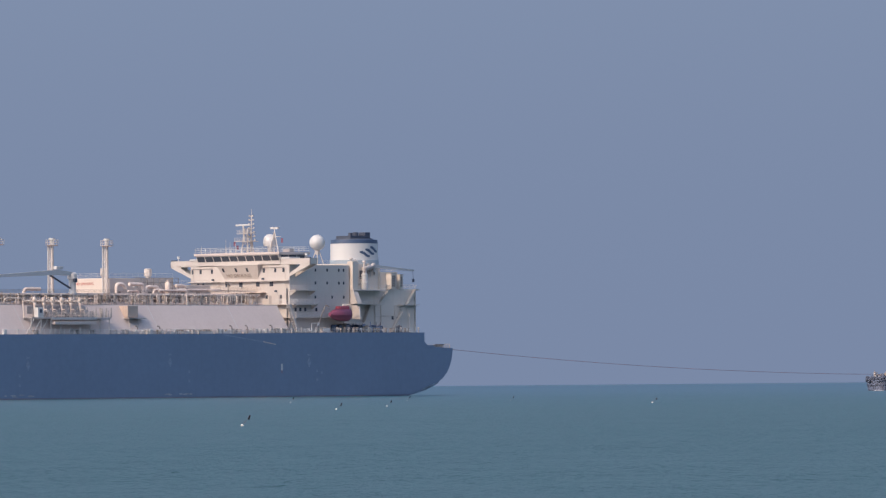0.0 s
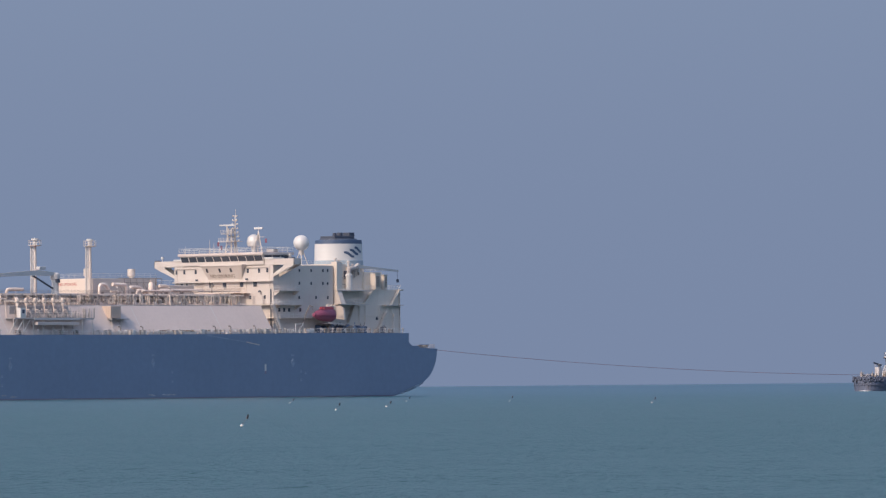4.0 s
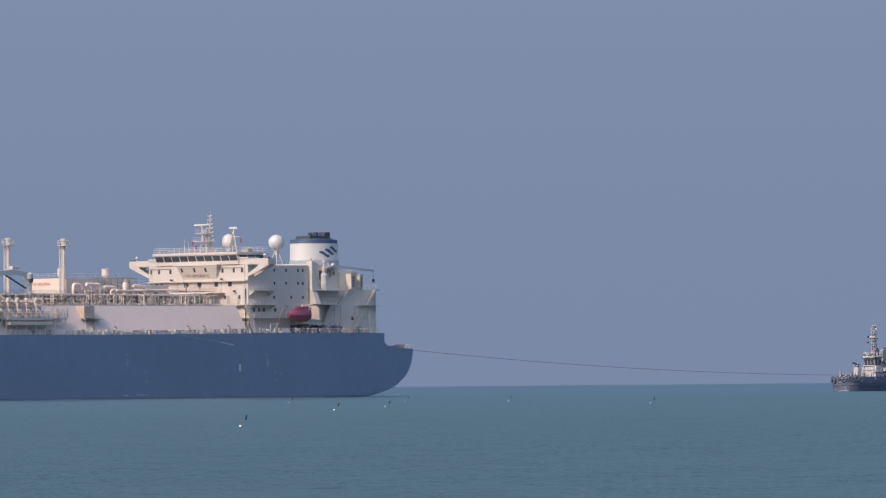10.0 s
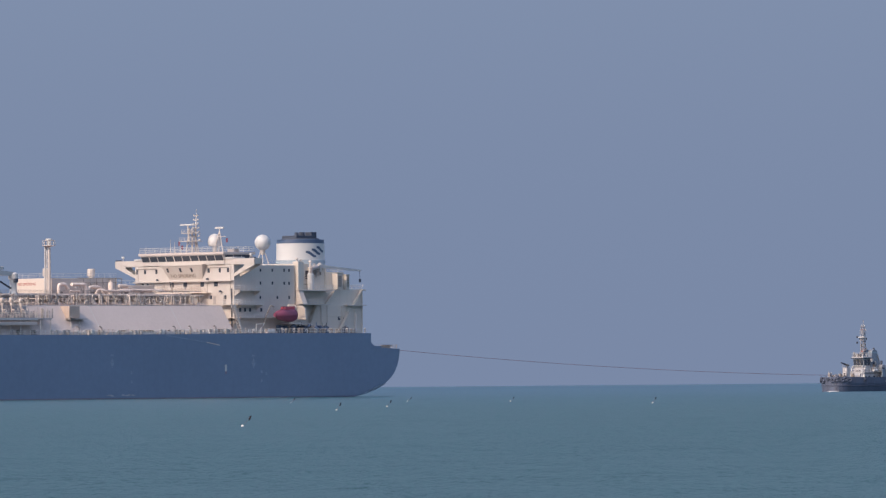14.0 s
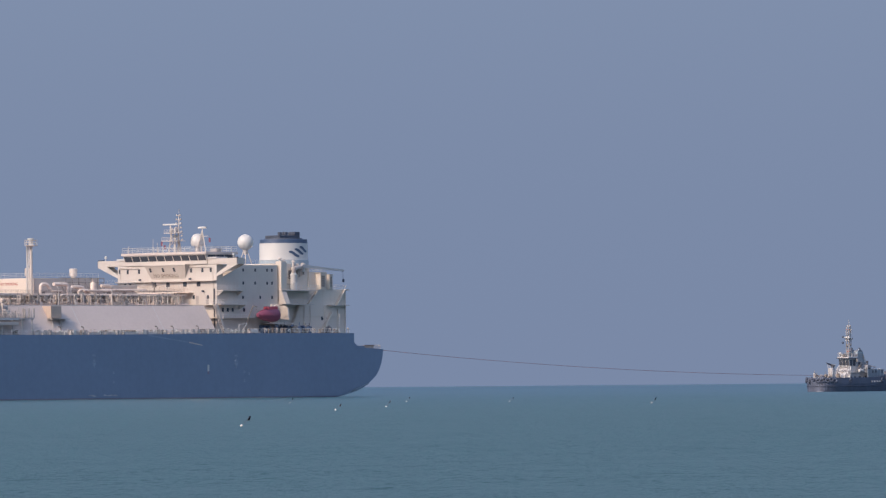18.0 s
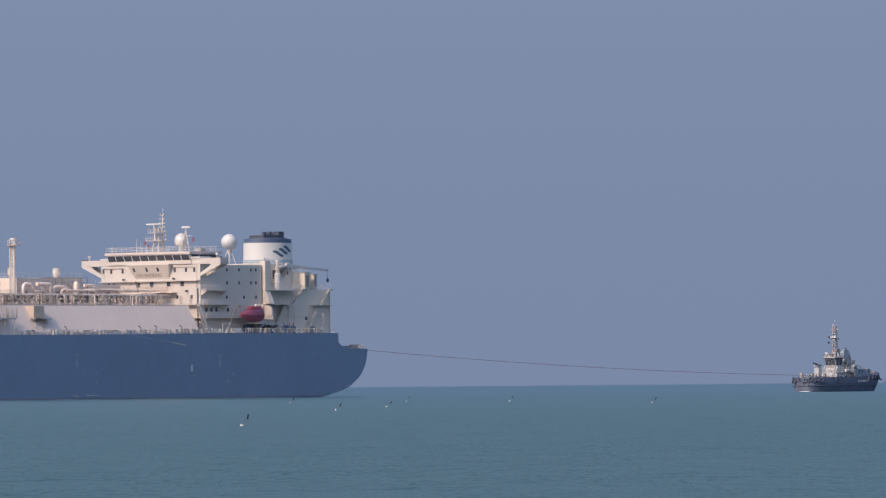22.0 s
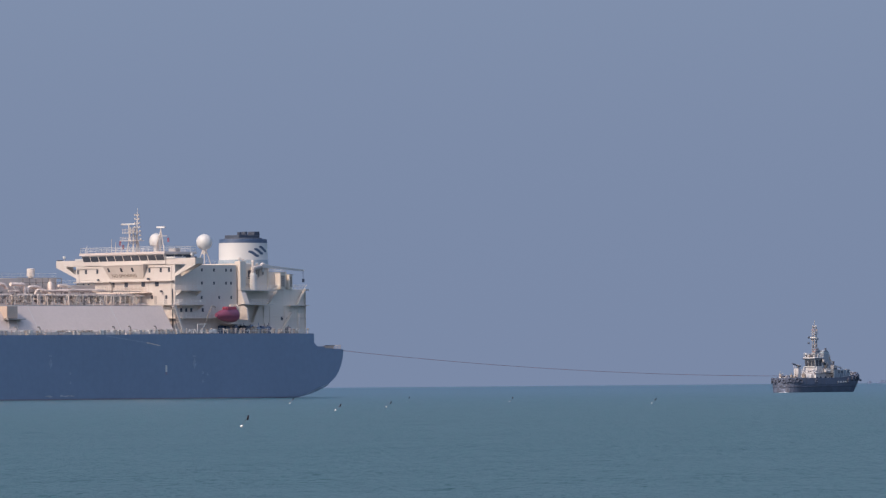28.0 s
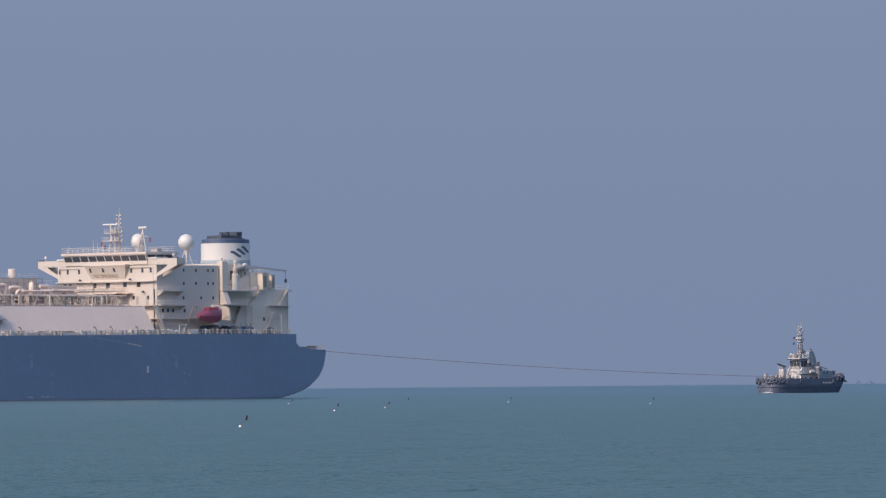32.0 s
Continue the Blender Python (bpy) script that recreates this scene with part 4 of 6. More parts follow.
# lifeboat in its davit
def lifeboat():
    bm = bmesh.new()
    rings = []
    n = 20
    for i in range(21):
        q = i / 20
        x = 34.3 + 6.3 * q
        fat = min(1.0, 0.86 + 1.4 * q) * max(0.3, (1 - q ** 3) ** 0.55)
        rings.append([bm.verts.new((x, 19.7 + 1.5 * fat * math.cos(2 * math.pi * k / n), 19.1 + (1.6 if math.sin(2 * math.pi * k / n) < 0 else 1.55) * fat * math.sin(2 * math.pi * k / n))) for k in range(n)])
    for p, q in zip(rings, rings[1:]):
        for k in range(n):
            bm.faces.new((p[k], p[(k + 1) % n], q[(k + 1) % n], q[k]))
    bm.faces.new(rings[0]), bm.faces.new(rings[-1])
    boat = part("lifeboat", bm, SHADED_RED, ship, "enclosed red lifeboat hanging in its davit", True)
    part("boat_cabin", bx(34.6, 37.9, 18.8, 20.5, 20.0, 21.05, bevel=0.25), LIT_RED, boat)
    part("boat_fender", tube(bmesh.new(), [(34.4 + 6.1 * k / 8, 19.72 + 1.5 * math.sin(math.pi * (0.05 + 0.9 * k / 8)) ** 0.3, 19.0) for k in range(9)], 0.1, 6), SHADED_RED, boat)
    bm = tube(bmesh.new(), bend([(43.4, 18.3, 14.9), (42.4, 18.6, 18.6), (41.4, 19.2, 21.3), (40.5, 19.5, 20.9)], 0.3), 0.12, 8)
    rod(bm, (41.1, 19.4, 21.2), (40.7, 19.6, 20.2), 0.05, n=4)
    part("davit", bm, RUST, ship, "brown grey leaning boat davit arm")
    for x in (33.5,):
        bm = bmesh.new()
        tube(bm, bend([(x, 17.2, 16.0), (x, 17.6, 21.0), (x, 19.6, 21.5), (x, 19.9, 20.6)], 0.7), 0.16, 8)
        rod(bm, (x, 19.8, 20.8), (x + (0.8 if x < 35 else -0.8), 19.7, 20.0), 0.05, n=4)
        part("davit", bm, STEEL, ship, "curved boat davit arm")
    part("boat_deck", bx(29.5, 36.0, 16.4, 20.6, 17.0, 17.2), CREAM, ship)
    bm = bx(30.8, 33.2, 14.2, 17.0, 18.6, 21.6, bevel=0.3)
    part("deck_store", bm, CREAM, ship)
    rng = random.Random(11)
    for k in range(26):
        x, y, z = rng.uniform(25, 38) if k < 18 else rng.uniform(17, 25), rng.uniform(16.5, 20.2), MAIN
        bm = bx(x, x + rng.uniform(0.7, 1.7), y, y + 0.7, z, z + rng.uniform(0.5, 1.5), bevel=0.08)
        rod(bm, (x + 0.1, y + 0.3, z + rng.uniform(0.7, 1.6)), (x + 0.9, y + 0.3, z + 1.2), rng.uniform(0.4, 0.75), n=12)
        rod(bm, (x + 0.4, y + 0.3, z), (x + 0.4, y + 0.3, z + rng.uniform(1.2, 2.6)), 0.09)
        part("mooring_winch", bm, (HAZED_BLACK, HAZED_NAVY, HAZED_BLUE, HAZED_NAVY, HAZED_BLACK, RUST)[k % 6], ship)


lifeboat()


LOOPS = [
    ([(94.3, 4, 21.2), (94.3, 4, 26.2), (92.0, 4, 26.2), (91.4, 4, 25.2)], 0.38),
    ([(90.2, 4, 26.2), (85.8, 4, 26.2), (85.8, 4, 21.2)], 0.4),
    ([(92.0, 5.4, 24.6), (88.5, 5.4, 24.6), (88.5, 5.4, 22.0)], 0.22),
    ([(84.9, 4, 22.0), (84.9, 4, 25.6), (81.4, 4, 25.6), (80.0, 4, 24.6), (79.6, 4, 21.2)], 0.38),
    ([(83.6, 5, 22.0), (83.4, 5, 24.9), (80.8, 5, 24.9), (79.4, 5, 23.6)], 0.3),
    ([(76.3, 5, 25.9), (73.4, 5, 25.9), (71.8, 5, 24.85), (68.6, 5, 24.85), (62.0, 5, 24.85)], 0.36),
    ([(76.6, 5.6, 24.85), (72.6, 5.6, 24.85)], 0.32),
    ([(83.0, 6.4, 24.7), (74.0, 6.4, 24.7), (74.0, 6.4, 21.2)], 0.26),
    ([(140.5, 6, 21.2), (140.5, 6, 24.7), (137.2, 6, 24.7), (137.2, 6, 21.2)], 0.55),
    ([(126.0, 7, 21.2), (126.0, 7, 24.9), (121.0, 7, 24.9)], 0.4),
]


# cargo deck: pipes, racks, vent masts, machinery house
def cargo_deck():
    T = 21.1
    ch = part("machinery_house", bx(71, 91.6, -13.2, -1.2, T, 27.7, bevel=0.06), LIFTED_CREAM, ship, "cream cargo machinery house")
    part("machinery_annex", bx(58.5, 70.98, -12.0, -1.6, T, 26.2, bevel=0.06), LIFTED_CREAM, ch, "lower cream annex of the machinery house")
    part("roof_rail", railing(bmesh.new(), [(58.7, -1.8, 26.2), (70.8, -1.8, 26.2)], high=1.1, step=1.6), WHITE, ch)
    for x, z in ((73, 23.2), (78, 23.2), (83, 23.2), (88, 23.2), (62, 23.2), (67, 23.2)):
        part("wall_vent", bx(x, x + 1.2, -1.22 if x > 70 else -1.62, -1.16 if x > 70 else -1.56, z, z + 1.4), RUST, ch)
    text_mesh("NO SMOKING", 0.95, Matrix.Translation((91.64, -9.4, 26.4)) @ Matrix(((0, 0, 1, 0), (1, 0, 0, 0), (0, 1, 0, 0), (0, 0, 0, 1))), FADED_RED, ch, "warning_text", "faded red warning letters", 0.03, 1.0)
    part("roof_rail", railing(bmesh.new(), [(71, -1.4, 27.7), (91.4, -1.4, 27.7), (91.4, -13, 27.7)], high=1.1, step=1.8), WHITE, ch)
    for x, y in ((90.0, -4.5), (75.5, -5.0)):
        bm = turned(bmesh.new(), x, y, [(0.6, 27.7), (0.6, 28.2), (0.9, 28.3), (0.9, 29.9), (0.7, 30.0)], 16)
        part("roof_ventilator", bm, CREAM, ch, "", True)
    # vent masts
    bm = bmesh.new()
    rod(bm, (0, 0, 0), (0, 0, 14.3), 0.38, 0.33, 12)
    for z in (2.6, 6.4, 10.2):
        rod(bm, (0, 0, z), (0, 0, z + 0.16), 0.5, n=12)
    vm = part("vent_mast", bm, CREAM, ship, "cream cargo vent mast with a top platform", True)
    vm.matrix_basis = pose(93.4, 0, T)
    # caged ladder beside the pipe
    bm = bmesh.new()
    for dx, dy in ((0.15, -0.62), (0.15, -1.12), (0.6, -0.87)):
        rod(bm, (dx, dy, 0), (dx, dy + 0.06, 14.0), 0.1, n=6)
    for k in range(18):
        z = 0.5 + 0.76 * k
        rod(bm, (0.15, -0.62, z), (0.6, -0.87, z), 0.05, n=4), rod(bm, (0.6, -0.87, z), (0.15, -1.12, z), 0.05, n=4)
        rod(bm, (0.15, -1.12, z), (0.15, -0.62, z + 0.76), 0.07, n=4)
    stay = part("mast_ladder", bm, WHITE, vm, "white caged ladder")
    bm = turned(bmesh.new(), 0, 0, [(0.45, 13.7), (1.45, 13.88), (1.5, 13.9), (1.5, 14.0)], 16)
    plat = part("mast_platform", bm, CREAM, vm)
    bm = bmesh.new()
    for k in range(12):
        a, b = 2 * math.pi * k / 12, 2 * math.pi * (k + 1) / 12
        rod(bm, (1.45 * math.cos(a), 1.45 * math.sin(a), 14), (1.45 * math.cos(a), 1.45 * math.sin(a), 15.1), 0.05, n=4)
        for z in (14.55, 15.1):
            rod(bm, (1.45 * math.cos(a), 1.45 * math.sin(a), z), (1.45 * math.cos(b), 1.45 * math.sin(b), z), 0.05, n=4)
    prail = part("platform_rail", bm, CREAM, vm)
    bm = turned(bmesh.new(), 0, 0, [(0.5, 14.0), (0.5, 15.1), (0.8, 15.12), (0.8, 15.55)], 14)
    cap = part("mast_head", bm, WHITE, vm, "white vent head")
    for x in (110.6, 127.4, 144.0):
        o = again(vm, pose(x, 0, T))
        for p in (stay, plat, prail, cap):
            again(p, Matrix(), o)
    # pipe rack along the trunk: portal frames, walkway, long pipes
    bm = bmesh.new()
    for y in (8.6, 11.2, 13.8):
        rod(bm, (0, y, 0), (0, y, 2.65), 0.11, n=5)
    for z in (1.0, 1.9, 2.65):
        rod(bm, (0, 8.4, z), (0, 14.0, z), 0.09, n=5)
    rack = part("rack_frame", bm, STEEL, ship, "steel portal frame of the pipe rack")
    rack.matrix_basis = pose(63.2, 0, T)
    for k in range(1, 38):
        again(rack, pose(63.2 + 2.25 * k, 0, T))
    rng = random.Random(3)
    for y, z, r, mt in ((9.3, 1.3, 0.3, PIPE), (10.3, 1.25, 0.24, STEEL), (12.0, 1.25, 0.26, PIPE), (13.2, 1.2, 0.18, RUST), (9.6, 2.2, 0.25, STEEL), (12.6, 2.2, 0.3, PIPE), (13.6, 2.15, 0.14, STEEL)):
        part("cargo_pipe", rod(bmesh.new(), (62 + rng.uniform(0, 3), y, T + z), (160, y, T + z), r, n=8), mt, ship, "", True)
    # walkway filled across the whole rack to throw shade on the pipes below
    for k in range(22):
        part("rack_walkway", bx(62.5 + 4 * k, 66.46 + 4 * k, 8.4, 14.0, T + 2.66, T + 2.82), PIPE, ship)
    part("walkway_rail", railing(bmesh.new(), [(62.5, 14, T + 2.84), (150, 14, T + 2.84)], high=0.7, step=1.8, r=0.03), RUST, ship)
    # upright branches, valves and hangers in the rack, in several kinds
    kinds = []
    for k in range(6):
        bm = bmesh.new()
        h = 1.3 + 0.24 * k
        rod(bm, (0, 0, 0), (0, 0, h), 0.09 + 0.02 * (k % 3), n=6)
        if k % 2:
            turned(bm, 0, 0, [(0.2, h * 0.5), (0.3, h * 0.55), (0.3, h * 0.65), (0.2, h * 0.7)], 8)
        if k in (0, 3, 4):
            tube(bm, bend([(0, 0, h), (0, 0, h + 0.3), (0.7, 0, h + 0.3), (0.7, 0, 0.4)], 0.25, 3), 0.09, 6)
        if k in (1, 2, 5):
            rod(bm, (0, 0, h), (0, 0, h + 0.5), 0.05, n=5), rod(bm, (-0.28, 0, h + 0.4), (0.28, 0, h + 0.4), 0.06, n=5)
        if k in (2, 4):
            rod(bm, (0, 0, 0.2), (0.9, 0, h - 0.2), 0.06, n=5)
        p = part("valve_branch", bm, (STEEL, PIPE, RUST)[k % 3], ship)
        p.matrix_basis = pose(64 + 0.4 * k, 14.6, T)
        kinds.append(p)
    for k in range(1, 190):
        again(rng.choice(kinds), pose(61.5 + 0.47 * k + rng.uniform(-0.3, 0.3), rng.uniform(14.0, 16.2), T - rng.uniform(0, 0.4), 0, 0, rng.choice((0, 90, 180, 270))))
    # splayed pipe supports along the edge of the trunk
    bm = bmesh.new()
    rod(bm, (-0.42, 0, 0), (-0.1, 0, 2.3), 0.085, n=5), rod(bm, (0.42, 0, 0), (0.1, 0, 2.3), 0.085, n=5)
    rod(bm, (-0.3, 0, 0.9), (0.3, 0, 0.9), 0.06, n=4), box(bm, -0.35, 0.35, -0.3, 0.3, 2.28, 2.42)
    prop = part("pipe_support", bm, STEEL, ship, "splayed steel pipe support")
    prop.matrix_basis = pose(60.4, 15.4, T)
    for k in range(1, 62):
        again(prop, pose(60.4 + 1.42 * k + rng.uniform(-0.35, 0.35), rng.uniform(14.3, 16.0), T, 0, 0, rng.choice((0, 0, 90))))
    bm = bmesh.new()
    box(bm, -0.3, 0.3, -0.25, 0.25, 0, 0.9), rod(bm, (0, 0, 0.9), (0, 0, 1.5), 0.08)
    kit = part("junction_box", bm, PIPE, ship)
    kit.matrix_basis = pose(70, 15.6, T)
    for k in range(22):
        again(kit, pose(60 + 3.9 * k + rng.uniform(-1.5, 1.5), rng.uniform(15.0, 16.4), T))
    for y, z, r in ((15.2, 0.5, 0.12), (15.8, 0.35, 0.1), (14.6, 2.5, 0.15)):
        part("cargo_pipe", rod(bmesh.new(), (58.5, y, T + z), (150, y, T + z), r, n=8), PIPE, ship, "", True)
    # large loops of lagged pipe
    for pts, r in LOOPS:
        part("expansion_loop", tube(bmesh.new(), bend([(x, y, z) for x, y, z in pts], 0.9, 5), r, 12), PIPE, ship, "cream lagged pipe loop", True)
    part("knockout_drum", turned(bmesh.new(), 77.9, 4.0, [(0.3, T), (0.62, T + 3.2), (0.62, T + 5.2), (0.45, T + 5.6), (0.12, T + 5.7), (0.12, T + 6.0), (0.4, T + 6.02), (0.4, T + 6.12)], 14), PIPE, ship, "cream upright drum", True)
    bm = bmesh.new()
    for x in range(72, 86, 2):
        rod(bm, (x, 1.5, T), (x, 1.5, T + 6.6), 0.1, n=4)
        rod(bm, (x, 1.5, T + 6.6), (x + 2, 1.5, T + 6.6), 0.08, n=4), rod(bm, (x, 1.5, T + 5.6), (x + 2, 1.5, T + 5.6), 0.05, n=4)
        rod(bm, (x, 1.5, T + 3), (x + 2, 1.5, T + 5.6), 0.05, n=4)
    part("pipe_gantry", bm, RUST, ship, "slender steel gantry over the pipes")
    part("walk_gantry", bx(52, 66, 5.0, 7.2, 24.6, 24.8), CREAM, ship)
    part("walk_gantry_rail", railing(bmesh.new(), [(52, 7.1, 24.8), (66, 7.1, 24.8)]), RUST, ship)
    part("foam_monitor", rod(bmesh.new(), (66.2, 12.0, 24.3), (66.2, 12.0, 26.0), 0.18, n=8), RUST, ship)
    part("monitor_barrel", rod(bmesh.new(), (65.6, 12.0, 25.8), (67.0, 12.0, 26.7), 0.22, 0.14, 8), RUST, ship)
    # box on the slope with its supports
    bm = bx(103.2, 106.4, 17.3, 20.3, 18.3, 21.0, bevel=0.05)
    sb = part("slope_cabinet", bm, paint("cabinet_tan", (0.52, 0.41, 0.34), 0.6, 0.15, 0.6, streak=0.3), ship, "tan cabinet standing out from the trunk slope")
    for x in (103.4, 106.2):
        part("cabinet_leg", rod(bmesh.new(), (x, 20.2, 18.3), (x, 20.9, 15.5), 0.1), STEEL, sb)
        part("cabinet_strut", rod(bmesh.new(), (x, 20.2, 18.3), (x, 19.2, 17.8), 0.1), STEEL, sb)
    part("cabinet_platform", bx(101.5, 106.8, 18.6, 21.2, 18.0, 18.15), STEEL, sb)


cargo_deck()


# cargo manifold, its platform and the hose crane
def manifold():
    T = 21.1
    bm = bmesh.new()
    for y in (19.6, 20.5, 21.4, 22.25):
        box(bm, 113.6, 138.0, y, y + 0.16, 18.0, 18.3)
    for k in range(81):
        box(bm, 113.65 + 0.3 * k, 113.77 + 0.3 * k, 19.2, 22.4, 18.2, 18.29)
    mp = part("manifold_platform", bm, STEEL, ship, "open steel grating of the cargo manifold platform")
    for x in range(114, 139, 3):
        part("platform_post", rod(bmesh.new(), (x, 22.2, deck_z(x)), (x, 22.2, 18.05), 0.13), CREAM if x < 118 or x > 133 else STEEL, mp)
    part("drip_tray", bx(118.7, 131.4, 21.0, 22.9, 16.7, 17.4, bevel=0.05), TRUNK, mp)
    part("platform_beam", bx(118.2, 132, 22.42, 22.6, 17.8, 18.3), CRANE, mp)
    part("platform_rail", railing(bmesh.new(), [(113.7, 22.3, 18.3), (117, 22.3, 18.3)], step=1.4), CREAM, mp)
    # panel added in place of the shade on the slope behind the manifold
    part("spill_wall", bx(118.0, 136.0, 18.5, 18.65, 18.3, 20.9), paint("spill_grey", (0.42, 0.40, 0.40), 0.6, 0.2, 0.4), mp, "grey panel in place of shade behind the manifold")
    bm = bmesh.new()
    tube(bm, bend([(0, 16.0, 2.5), (0, 19.4, 2.5), (0, 19.6, 0.2), (0, 21.4, 0.0)], 0.55), 0.27, 10)
    for y in (17.4, 18.4):
        rod(bm, (0, y, 2.5), (0, y + 0.2, 2.5), 0.46, n=12)
    rod(bm, (0, 21.2, 0.0), (0, 21.5, 0.0), 0.5, n=14)
    arm = part("manifold_pipe", bm, STEEL, mp, "cream manifold pipe with bolted flanges")
    bm = turned(bmesh.new(), 0, 19.5, [(0.34, 2.4), (0.42, 2.7), (0.42, 3.1), (0.2, 3.3)], 12)
    cap = part("valve_head", bm, PIPE, mp, "cream valve head")
    bm = bmesh.new()
    rod(bm, (0.9, 20.6, -0.6), (0.9, 20.6, 1.6), 0.13, n=8), turned(bm, 0.9, 20.6, [(0.3, 1.5), (0.36, 1.7), (0.36, 2.0), (0.1, 2.1)], 10)
    rod(bm, (0.9, 20.6, 0.6), (0.9, 21.6, 0.6), 0.11, n=8), rod(bm, (-0.8, 20.9, -0.6), (-0.8, 20.9, 0.9), 0.1, n=8), rod(bm, (-0.8, 20.9, 0.2), (0.9, 20.6, 0.2), 0.09, n=8)
    side = part("drain_valve", bm, PIPE, mp)
    arm.matrix_basis = pose(120.5, 0, T - 1.6)
    cap.matrix_basis = side.matrix_basis = pose(120.5, 0, T - 1.6)
    for x in (123.4, 126.2, 129.0, 131.7, 134.5):
        for p in (arm, cap, side):
            again(p, pose(x, 0, T - 1.6))
    part("platform_rail", railing(bmesh.new(), [(118, 22.3, 18.4), (132.6, 22.3, 18.4)], step=0.9, r=0.05), PIPE, mp)
    rng = random.Random(8)
    bm = bmesh.new()
    for k in range(60):
        x, y, z = rng.uniform(112, 137), rng.uniform(17.8, 21.8), 18.3
        rod(bm, (x, y, z), (x, y, z + rng.uniform(0.8, 2.6)), rng.choice((0.08, 0.12, 0.16)), n=5)
    tagged(part("support", bm, STEEL, mp), kind="stuff")
    part("strainer_rail", railing(bmesh.new(), [(113, 17.4, T), (137, 17.4, T)], step=1.5), RUST, mp)
    # control cabin with sloping legs
    cb = part("control_cabin", bx(134.2, 135.9, 20.9, 22.2, 18.3, 20.5, bevel=0.08), WHITE, ship, "small white control cabin on the platform edge")
    part("cabin_window", bx(134.7, 135.4, 22.2, 22.26, 19.3, 20.1), HAZED_BLACK, cb)
    bm = bmesh.new()
    for x in (139.5, 137.4, 135.4):
        rod(bm, (x, 22.2, deck_z(x)), (x - 2.6, 22.2, 18.2), 0.11)
    part("cabin_brace", bm, CREAM, cb)
    bm = tube(bmesh.new(), bend([(143.5, 19.0, 21.6), (143.5, 19.6, 22.6), (138.6, 20.0, 22.6), (138.6, 20.6, 18.3)], 0.6), 0.17, 8)
    part("hose_pipe", bm, PIPE, ship, "", True)
    # hose crane
    cr = part("hose_crane", turned(bmesh.new(), 117.6, 14.0, [(0.95, T), (0.95, 24.0), (0.8, 24.2), (0.8, 26.9), (1.1, 27.1), (1.1, 28.2), (0.6, 28.6)], 16), CRANE, ship, "grey hose-handling crane with a long boom")
    bm = prism(bmesh.new(), [(117.2, 27.8), (118.0, 28.6), (122.8, 29.1), (148.0, 27.45), (148.0, 27.1), (123.5, 27.9)], 13.6, 14.6, "y")
    part("boom", bm, CRANE, cr)
    part("boom_cylinder", rod(bmesh.new(), (118.4, 14.1, 25.0), (124.6, 14.1, 27.9), 0.22, n=8), HAZED_BLACK, cr)
    part("boom_rest", bx(121.0, 123.0, 13.5, 14.7, 29.2, 29.9, bevel=0.1), CRANE, cr)
    part("crane_cabin", bx(117.2, 118.2, 14.7, 15.3, 26.3, 27.2, bevel=0.1), HAZED_BLACK, cr)


manifold()


# small gear by the house: gangway davit, white raft box, pipe frames on the front
def house_gear():
    bm = bmesh.new()
    for a, b in (((47.9, 21, MAIN), (47.9, 21, 16.9)), ((47.9, 21, 16.9), (45.2, 21, 17.1)), ((47.4, 21, MAIN), (45.4, 21, 17.0))):
        rod(bm, a, b, 0.085)
    part("gangway_davit", bm, WHITE, ship, "white gangway davit by the rail")
    part("raft_box", bx(42.5, 45.0, 20.6, 21.8, MAIN, 15.9, bevel=0.25), WHITE, ship, "white raft container")
    rng = random.Random(14)
    for k in range(14):
        y = -5.5 + 0.85 * k
        bm = tube(bmesh.new(), bend([(AF + 0.9, y, 21.2), (AF + 0.9, y, 23.4 + rng.uniform(0, 1.6)), (AF + 1.5, y + 0.4, 23.0)], 0.3), 0.09, 6)
        part("front_pipe", bm, rng.choice((PRIMER, RUST, WHITE)), house)
    part("front_pipe_rail", railing(bmesh.new(), [(AF + 1.6, -9, 24.4), (AF + 1.6, 8.6, 24.4)], high=1.0, step=1.1, r=0.045), PRIMER, house)
    part("front_walk", bx(AF, AF + 1.7, -9.2, 8.8, 24.25, 24.4), PIPE, house)
    # air pipes and lamps along the decks
    bm = bmesh.new()
    rod(bm, (0, 0, 0), (0, 0, 0.9), 0.1), turned(bm, 0, 0, [(0.12, 0.8), (0.22, 0.95), (0.22, 1.2), (0.1, 1.25)], 8)
    air = part("air_pipe", bm, STEEL, ship)
    air.matrix_basis = pose(58.2, 22.3, deck_z(58))
    for k in range(24):
        x = 13 + 5.6 * k + rng.uniform(-0.8, 0.8)
        again(air, pose(x, half_breadth(x, 14.8) - rng.uniform(0.5, 1.6), deck_z(x)))
    bm = rod(bmesh.new(), (0, 0, 0), (0, 0, 4.2), 0.09, 0.06)
    box(bm, -0.15, 0.35, -0.2, 0.2, 4.1, 4.35)
    lamp = part("deck_lamp_post", bm, CREAM, ship)
    lamp.matrix_basis = pose(66.5, 16.6, 21.1)
    for x, y, z in ((84.0, 16.6, 21.1), (100.5, 16.6, 21.1), (88.0, 1.2, 21.1), (76.0, -0.6, 21.1), (118.5, 2.0, 21.1), (132.0, 2.0, 21.1)):
        again(lamp, pose(x, y, z))


house_gear()


